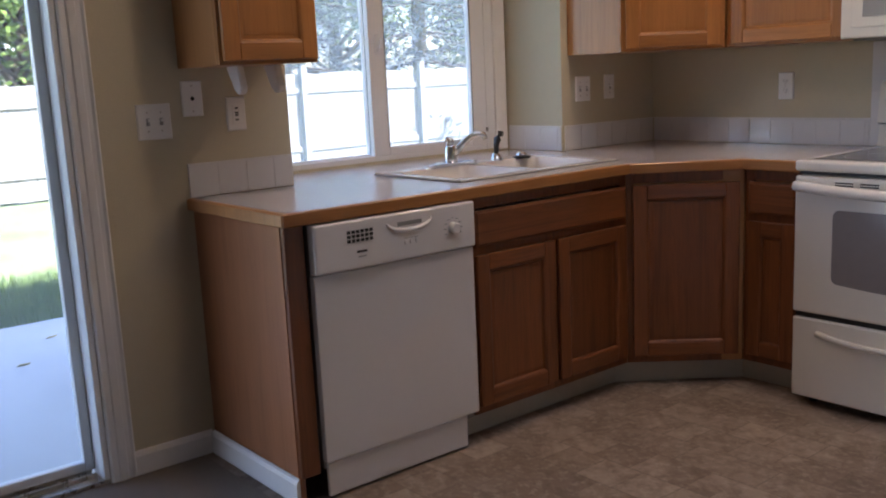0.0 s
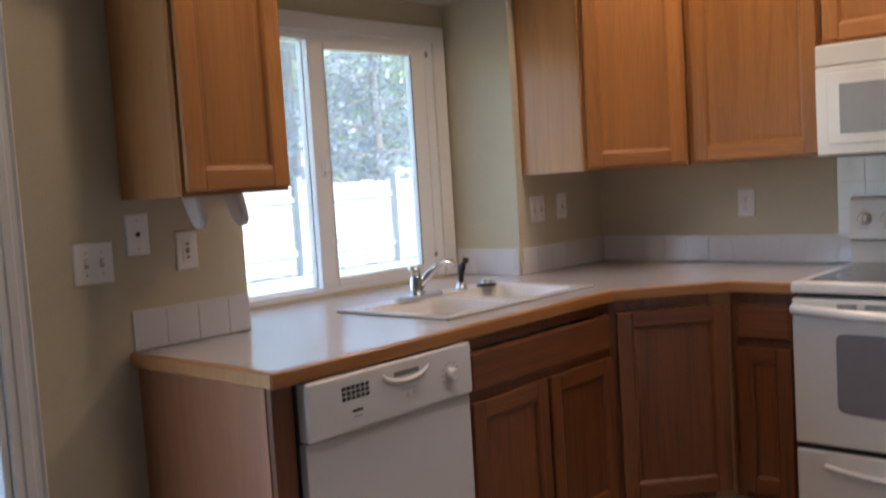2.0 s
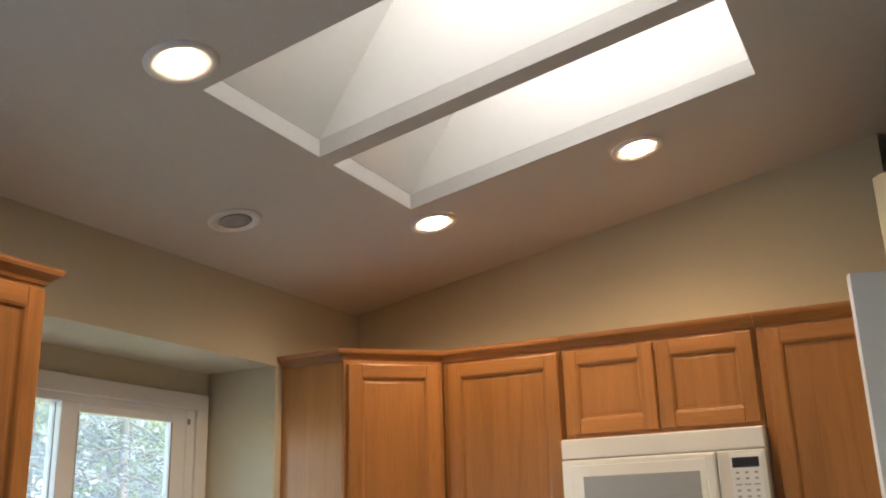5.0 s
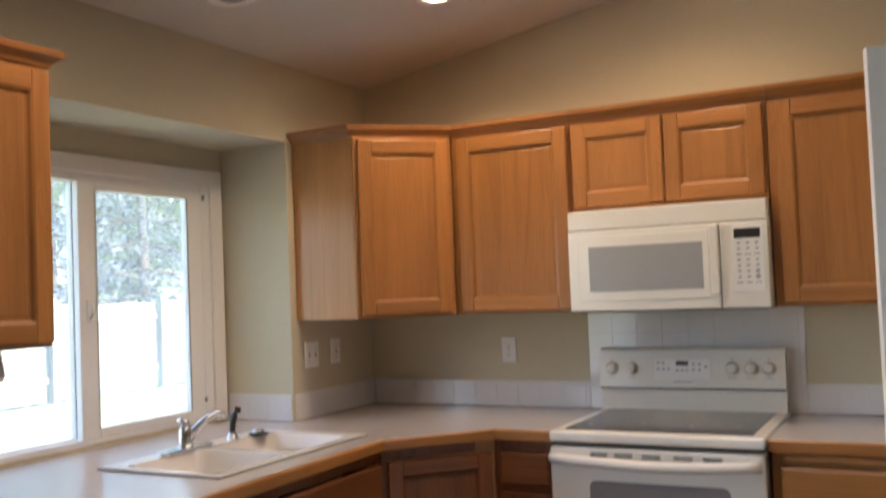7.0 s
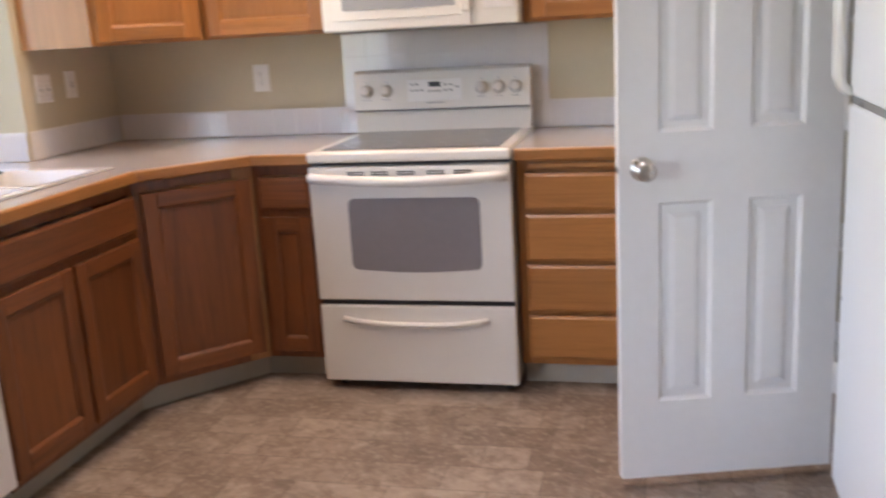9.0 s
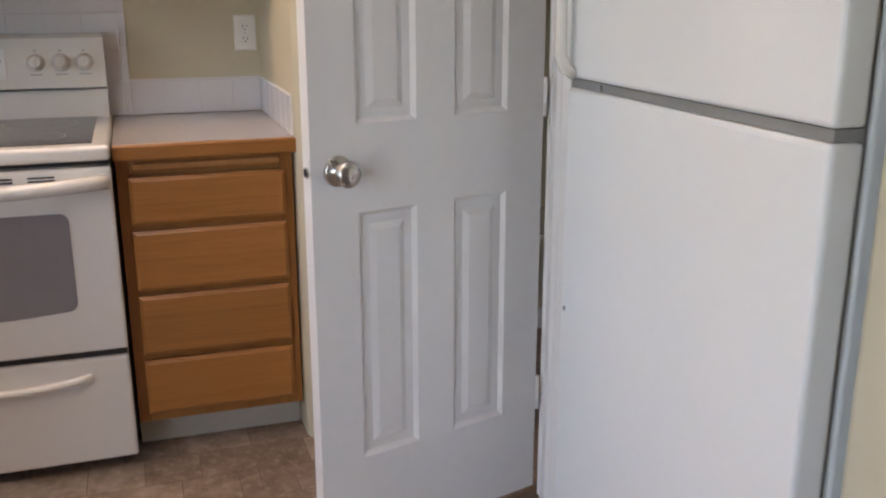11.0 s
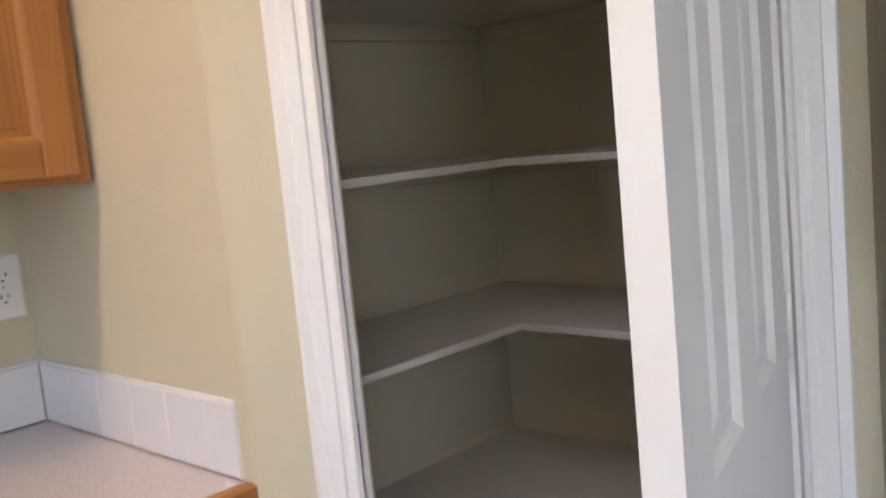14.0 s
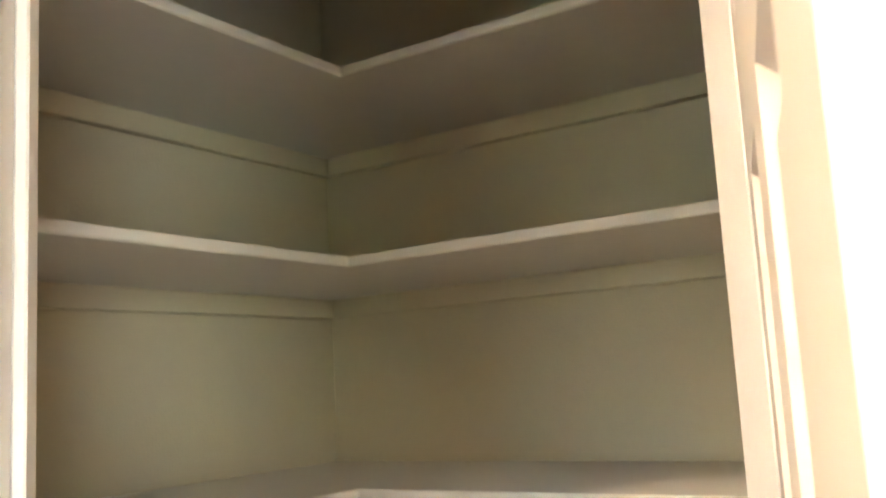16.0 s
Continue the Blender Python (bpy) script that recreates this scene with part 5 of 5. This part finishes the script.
wall_plate("light_switch", "white double light switch plate", on_face(0, -2.588, 1.178, 0, 1), 0.116, 0.116, "switch", 2)
wall_plate("phone_jack", "white single phone jack plate", on_face(0, -2.450, 1.246, 0, 1), 0.074, 0.118, "jack")
wall_plate("outlet", "white safety outlet with dark slots", on_face(0, -2.293, 1.186, 0, 1), 0.072, 0.116, "gfci")
wall_plate("light_switch", "white light switch plate", on_face(0, -0.52, 1.192, 0, 1), 0.1, 0.114, "switch", 2)
wall_plate("light_switch", "white narrow switch plate", on_face(0, -0.335, 1.195, 0, 1), 0.072, 0.114, "switch")
wall_plate("outlet", "white duplex outlet plate above the worktop", on_face(0.726, 0, 1.168, 1, 0), 0.075, 0.118, "outlet")
wall_plate("outlet", "white duplex outlet plate in the corner", on_face(2.372, 0, 1.172, 1, 0), 0.072, 0.116, "outlet")
for y in (-2.372, -2.235):
    bm = bmesh.new()
    pr = [(-0.112, 1.3445), (-0.195, 1.3445), (-0.214, 1.275), (-0.204, 1.254), (-0.180, 1.252), (-0.160, 1.266)]
    f0 = [bm.verts.new((-u, y, z)) for u, z in pr]
    f1 = [bm.verts.new((-u, y + 0.024, z)) for u, z in pr]
    bm.faces.new(f0)
    bm.faces.new(f1[::-1])
    for i in range(len(pr)):
        bm.faces.new((f0[i], f1[i], f1[(i + 1) % len(pr)], f0[(i + 1) % len(pr)]))
    bmesh.ops.recalc_face_normals(bm, faces=bm.faces)
    bmesh.ops.bevel(bm, geom=list(bm.edges), offset=0.004, segments=2, affect="EDGES")
    solid("paper_towel_bracket", bm, M["plate"], "white plastic paper towel bracket under the cabinet", "bracket", "towel bracket pair")

# recessed ceiling lamps
for x, y, on in ((0.82, -0.73, True), (0.87, -2.24, True), (1.66, -0.70, True), (0.34, -1.37, False)):
    sl = math.atan(SLOPE)
    cm = Matrix.Translation((x, y, ceil_z(x))) @ Matrix.Rotation(-sl, 4, "Y")
    th = thing("recessed_ceiling_lamp", "lit recessed ceiling lamp with a white trim ring" if on else "unlit recessed ceiling lamp with a white trim ring", "ceiling lamp", (x, y, ceil_z(x)), "recessed ceiling lamps")
    ring = bmesh.new()
    prof = [(0.098, -0.001), (0.096, -0.006), (0.084, -0.010), (0.074, -0.008), (0.058, -0.002)]
    rings = [[ring.verts.new((r * math.cos(2 * math.pi * k / 32), r * math.sin(2 * math.pi * k / 32), z)) for k in range(32)] for r, z in prof]
    for a, b in zip(rings, rings[1:]):
        for k in range(32):
            f = ring.faces.new((a[k], a[(k + 1) % 32], b[(k + 1) % 32], b[k]))
            f.smooth = True
    part("trim_ring", flip(ring), M["trim"], th, m=cm)
    dsk = tube(bmesh.new(), [(0, 0, -0.0045), (0, 0, -0.0075), (0, 0, -0.011)], [0.060, 0.056, 0.03], n=28)
    part("lens", dsk, M["bulb"] if on else M["mw_glass"], th, "glowing warm lamp face" if on else "dark unlit lamp face", m=cm)
    if on:
        d = bpy.data.lights.new("ceiling_lamp_light", "SPOT")
        d.energy, d.color, d.spot_size, d.spot_blend, d.shadow_soft_size = 3.2, (1.0, 0.74, 0.43), radians(150), 0.6, 0.06
        lo = new("ceiling_lamp_light", d)
        lo.matrix_world = look((x, y, ceil_z(x) - 0.03), (x, y, 0))

# ---- outdoors ----
GZ = -0.20
setting("ground", boxes((-600, 600, -600, 600, GZ - 0.5, GZ)), M["lawn"], "mown green lawn reaching the horizon", "ground")
setting("patio", boxes((-2.80, -0.142, -7.0, -0.9, GZ - 0.1, -0.06), bev=0.01), M["concrete"], "grey brushed concrete patio slab", "patio")
setting("house_siding", flip(boxes((-0.175, -0.145, SY1 + 0.0, RY0 - 0.105, GZ, 2.55), (-0.175, -0.145, RY1 + 0.105, 0.14, GZ, 2.55), (-0.175, -0.145, -8.9, SY0, GZ, 2.55))), M["siding"], "beige house siding outside", "wall")
rng = random.Random(5)


def grass_strip(name, x0, x1, y0, y1, count, h):
    vs, fs = [], []
    for _ in range(count):
        x, y, a = rng.uniform(x0, x1), rng.uniform(y0, y1), rng.uniform(0, 6.28)
        w, hh = rng.uniform(0.006, 0.014), h * rng.uniform(0.5, 1.3)
        lx, ly = rng.gauss(0, 0.03), rng.gauss(0, 0.03)
        i = len(vs)
        vs += [(x - w * math.cos(a), y - w * math.sin(a), GZ), (x + w * math.cos(a), y + w * math.sin(a), GZ), (x + lx, y + ly, GZ + hh)]
        fs.append((i, i + 1, i + 2))
    me = bpy.data.meshes.new(name)
    me.from_pydata(vs, [], fs)
    me.materials.append(M["grass"])
    return tagged(new(name, me), "uneven green lawn grass along the patio", "grass", kind="stuff")


grass_strip("grass", -4.4, -2.81, -4.4, 0.2, 30000, 0.16)
for x, y in ((-1.9, -2.62), (-2.35, -2.35), (-1.2, -2.95), (-2.0, -2.05)):
    bm = bmesh.new()
    pts = [(0.035, 0, 0.004), (0.012, 0.014, 0.012), (-0.02, 0.012, 0.006), (-0.035, 0, 0.010), (-0.015, -0.014, 0.003), (0.015, -0.012, 0.008)]
    t0 = [bm.verts.new(p) for p in pts]
    t1 = [bm.verts.new((p[0], p[1], p[2] + 0.003)) for p in pts]
    bm.faces.new(t0[::-1])
    bm.faces.new(t1)
    for k in range(6):
        bm.faces.new((t0[k], t0[(k + 1) % 6], t1[(k + 1) % 6], t1[k]))
    bm.transform(pose(x, y, -0.063, 0, 0, rng.uniform(0, 360)))
    solid("fallen_leaf", bm, M["soil"], "pale dry leaf lying on the patio", "leaf", "fallen leaves")

# board fence behind the lawn
FXX, FH = -10.5, 1.66
fe = thing("fence", "weathered board fence with rails and posts behind the lawn", "fence", (FXX, 2.0, GZ))
bmesh_board = mesh_of("fence_board", boxes((-0.011, 0.011, -0.069, 0.069, 0.04, FH - 0.05), bev=0.0), M["fence"])
cap_mesh = mesh_of("fence_post", boxes((-0.055, 0.055, -0.055, 0.055, 0.0, FH + 0.08), bev=0.008), M["fence"])
n = 0
y = -9.0
while y < 17.0:
    o = new("board", bmesh_board)
    o.parent = fe
    o.location = (rng.uniform(-0.004, 0.004), y - 2.0, rng.uniform(-0.015, 0.015))
    y += 0.141
for k in range(11):
    o = new("post", cap_mesh)
    o.parent = fe
    o.location = (0.075, -9.0 + 2.45 * k - 2.0 + 1.0, 0)
for z in (0.35, 1.30):
    part("rail", boxes((FXX + 0.013, FXX + 0.055, -9.1, 17.0, GZ + z, GZ + z + 0.09)), M["fence"], fe)


def trunk_mesh(h, r):
    return tube(bmesh.new(), [(0, 0, 0), (0.02, 0.01, h * 0.3), (-0.03, 0.03, h * 0.65), (0, 0, h)], [r, r * 0.8, r * 0.45, r * 0.08], n=10)


def conifer(name, label, x, y, h, spread, seed):
    r = random.Random(seed)
    th = thing(name, label, "tree", (x, y, GZ), "trees behind the fence")
    part("trunk", trunk_mesh(h, h * 0.02), M["bark"], th, m=Matrix.Translation((x, y, GZ)))
    lb, vs, fs = bmesh.new(), [], []
    levels = int(h / 0.32)
    for i in range(levels):
        z = 0.5 + (h - 0.6) * i / levels
        reach = spread * (1 - i / levels) ** 0.8 + 0.15
        for k in range(r.randint(7, 10)):
            a = r.uniform(0, 6.283)
            L = reach * r.uniform(0.6, 1.1)
            tip = Vector((math.cos(a) * L, math.sin(a) * L, z - 0.16 * L + r.uniform(-0.1, 0.1)))
            root = Vector((0, 0, z + 0.1))
            if i % 2 == 0:
                tube(lb, [root, (root + tip) / 2 + Vector((0, 0, 0.05)), tip], [0.03, 0.018, 0.006], n=4, cap=False)
            for s in range(int(14 + L * 26)):
                u = r.uniform(0.18, 1.05)
                p = root.lerp(tip, u) + Vector((r.gauss(0, 0.10), r.gauss(0, 0.10), r.gauss(-0.03, 0.07)))
                d = Vector((math.cos(a) + r.gauss(0, 0.7), math.sin(a) + r.gauss(0, 0.7), r.gauss(-0.1, 0.4))).normalized() * r.uniform(0.10, 0.24)
                q = Vector((-d.y, d.x, r.gauss(0, 0.05))).normalized() * r.uniform(0.025, 0.05)
                j = len(vs)
                vs += [p - q, p + q, p + d]
                fs.append((j, j + 1, j + 2))
    part("limbs", lb, M["bark"], th, m=Matrix.Translation((x, y, GZ)))
    me = bpy.data.meshes.new("crown")
    me.from_pydata([tuple(v) for v in vs], [], fs)
    me.materials.append(M["spruce"])
    o = new("crown", me)
    o.parent = th


def broadleaf(name, label, x, y, h, spread, seed):
    r = random.Random(seed)
    th = thing(name, label, "tree", (x, y, GZ), "trees behind the fence")
    part("trunk", trunk_mesh(h * 0.85, h * 0.03), M["bark"], th, m=Matrix.Translation((x, y, GZ)))
    lb, vs, fs = bmesh.new(), [], []
    for i in range(34):
        z0 = h * r.uniform(0.18, 0.6)
        a = r.uniform(0, 6.283)
        L = spread * r.uniform(0.5, 1.0)
        tip = Vector((math.cos(a) * L, math.sin(a) * L, z0 + h * r.uniform(0.0, 0.4)))
        root = Vector((0, 0, z0))
        tube(lb, [root, root.lerp(tip, 0.5) + Vector((0, 0, 0.1)), tip], [0.07, 0.04, 0.012], n=5, cap=False)
        for c_ in range(9):
            cc = root.lerp(tip, r.uniform(0.35, 1.1)) + Vector((r.gauss(0, 0.3), r.gauss(0, 0.3), r.gauss(0, 0.3)))
            for s in range(60):
                p = cc + Vector((r.gauss(0, 0.28), r.gauss(0, 0.28), r.gauss(0, 0.22)))
                d = Vector((r.gauss(0, 1), r.gauss(0, 1), r.gauss(-0.2, 0.6))).normalized() * r.uniform(0.08, 0.15)
                q = d.cross(Vector((r.gauss(0, 1), r.gauss(0, 1), 1))).normalized() * 0.05
                j = len(vs)
                vs += [p, p + d * 0.5 + q, p + d, p + d * 0.5 - q]
                fs.append((j, j + 1, j + 2, j + 3))
    part("limbs", lb, M["bark"], th, m=Matrix.Translation((x, y, GZ)))
    me = bpy.data.meshes.new("crown")
    me.from_pydata([tuple(v) for v in vs], [], fs)
    me.materials.append(M["leaf"])
    o = new("crown", me)
    o.parent = th


conifer("spruce_tree", "tall blue-grey spruce behind the fence", -12.6, 8.4, 9.0, 2.6, 11)
conifer("spruce_tree", "broad blue-grey spruce behind the fence", -13.4, 11.6, 8.0, 2.7, 12)
conifer("spruce_tree", "blue-grey spruce behind the fence", -13.0, 5.4, 8.5, 2.4, 13)
broadleaf("green_tree", "leafy green tree behind the fence", -12.8, 0.6, 5.2, 2.3, 14)
broadleaf("green_tree", "leafy green tree in the light", -15.5, 13.8, 6.5, 2.8, 15)
broadleaf("green_tree", "leafy green tree behind the spruces", -17.5, 9.5, 8.0, 3.4, 16)

# ---- wall tiles, one by one ----
TS = 0.108
tile_cache = {}


def tile_mesh(w, h):
    key = (round(w, 3), round(h, 3))
    if key not in tile_cache:
        bm = bmesh.new()
        box(bm, 0.0006, w - 0.0006, -0.0068, -0.002, 0.0006, h - 0.0006)
        top = [e for e in bm.edges if all(v.co.y < -0.0065 for v in e.verts)]
        bmesh.ops.bevel(bm, geom=top, offset=0.0010, segments=1, affect="EDGES")
        tile_cache[key] = mesh_of("tile", bm, M["tile"])
    return tile_cache[key]


def tile_field(label, m, length, z0, z1):
    bk = boxes((0, length, -0.0045, -0.0005, z0, z1))
    bk.transform(m)
    th = thing("tile_backsplash", label, "backsplash", m @ Vector((length / 2, 0, z0)), kind="structure")
    part("grout_bed", bk, M["grout"], th)
    z = z0
    while z < z1 - 0.01:
        h = min(TS, z1 - z)
        x = 0.0
        while x < length - 0.012:
            w = min(TS, length - x)
            o = new("tile", tile_mesh(w, h))
            o.parent = th
            o.matrix_basis = Matrix.Translation(-th.location) @ m @ Matrix.Translation((x, 0, z + 0.0))
            x += TS
        z += TS


ROW = COUNTER + 0.116
LO = COUNTER + 0.002
tile_field("white glazed tile row beside the window", on_face(0, -2.488, 0, 0, 1), 0.402, LO, ROW)
tile_field("white glazed tile row in the window recess", on_face(RD + 0.02, RY1, 0, 1, 0), 0.345, LO, ROW)
tile_field("white glazed tile row at the corner", on_face(0, RY1 + 0.012, 0, 0, 1), -RY1 - 0.022, LO, ROW)
tile_field("white glazed tile row along the worktop", on_face(0.008, 0, 0, 1, 0), 1.100, LO, ROW)
tile_field("white glazed tile panel behind the range", on_face(1.1085, 0, 0, 1, 0), 0.886, LO, 1.337)
tile_field("white glazed tile row beside the range", on_face(1.995, 0, 0, 1, 0), 0.418, LO, ROW)
tile_field("white glazed tile row on the pantry wall", on_face(XR, -0.008, 0, 0, -1), 0.612, LO, ROW)
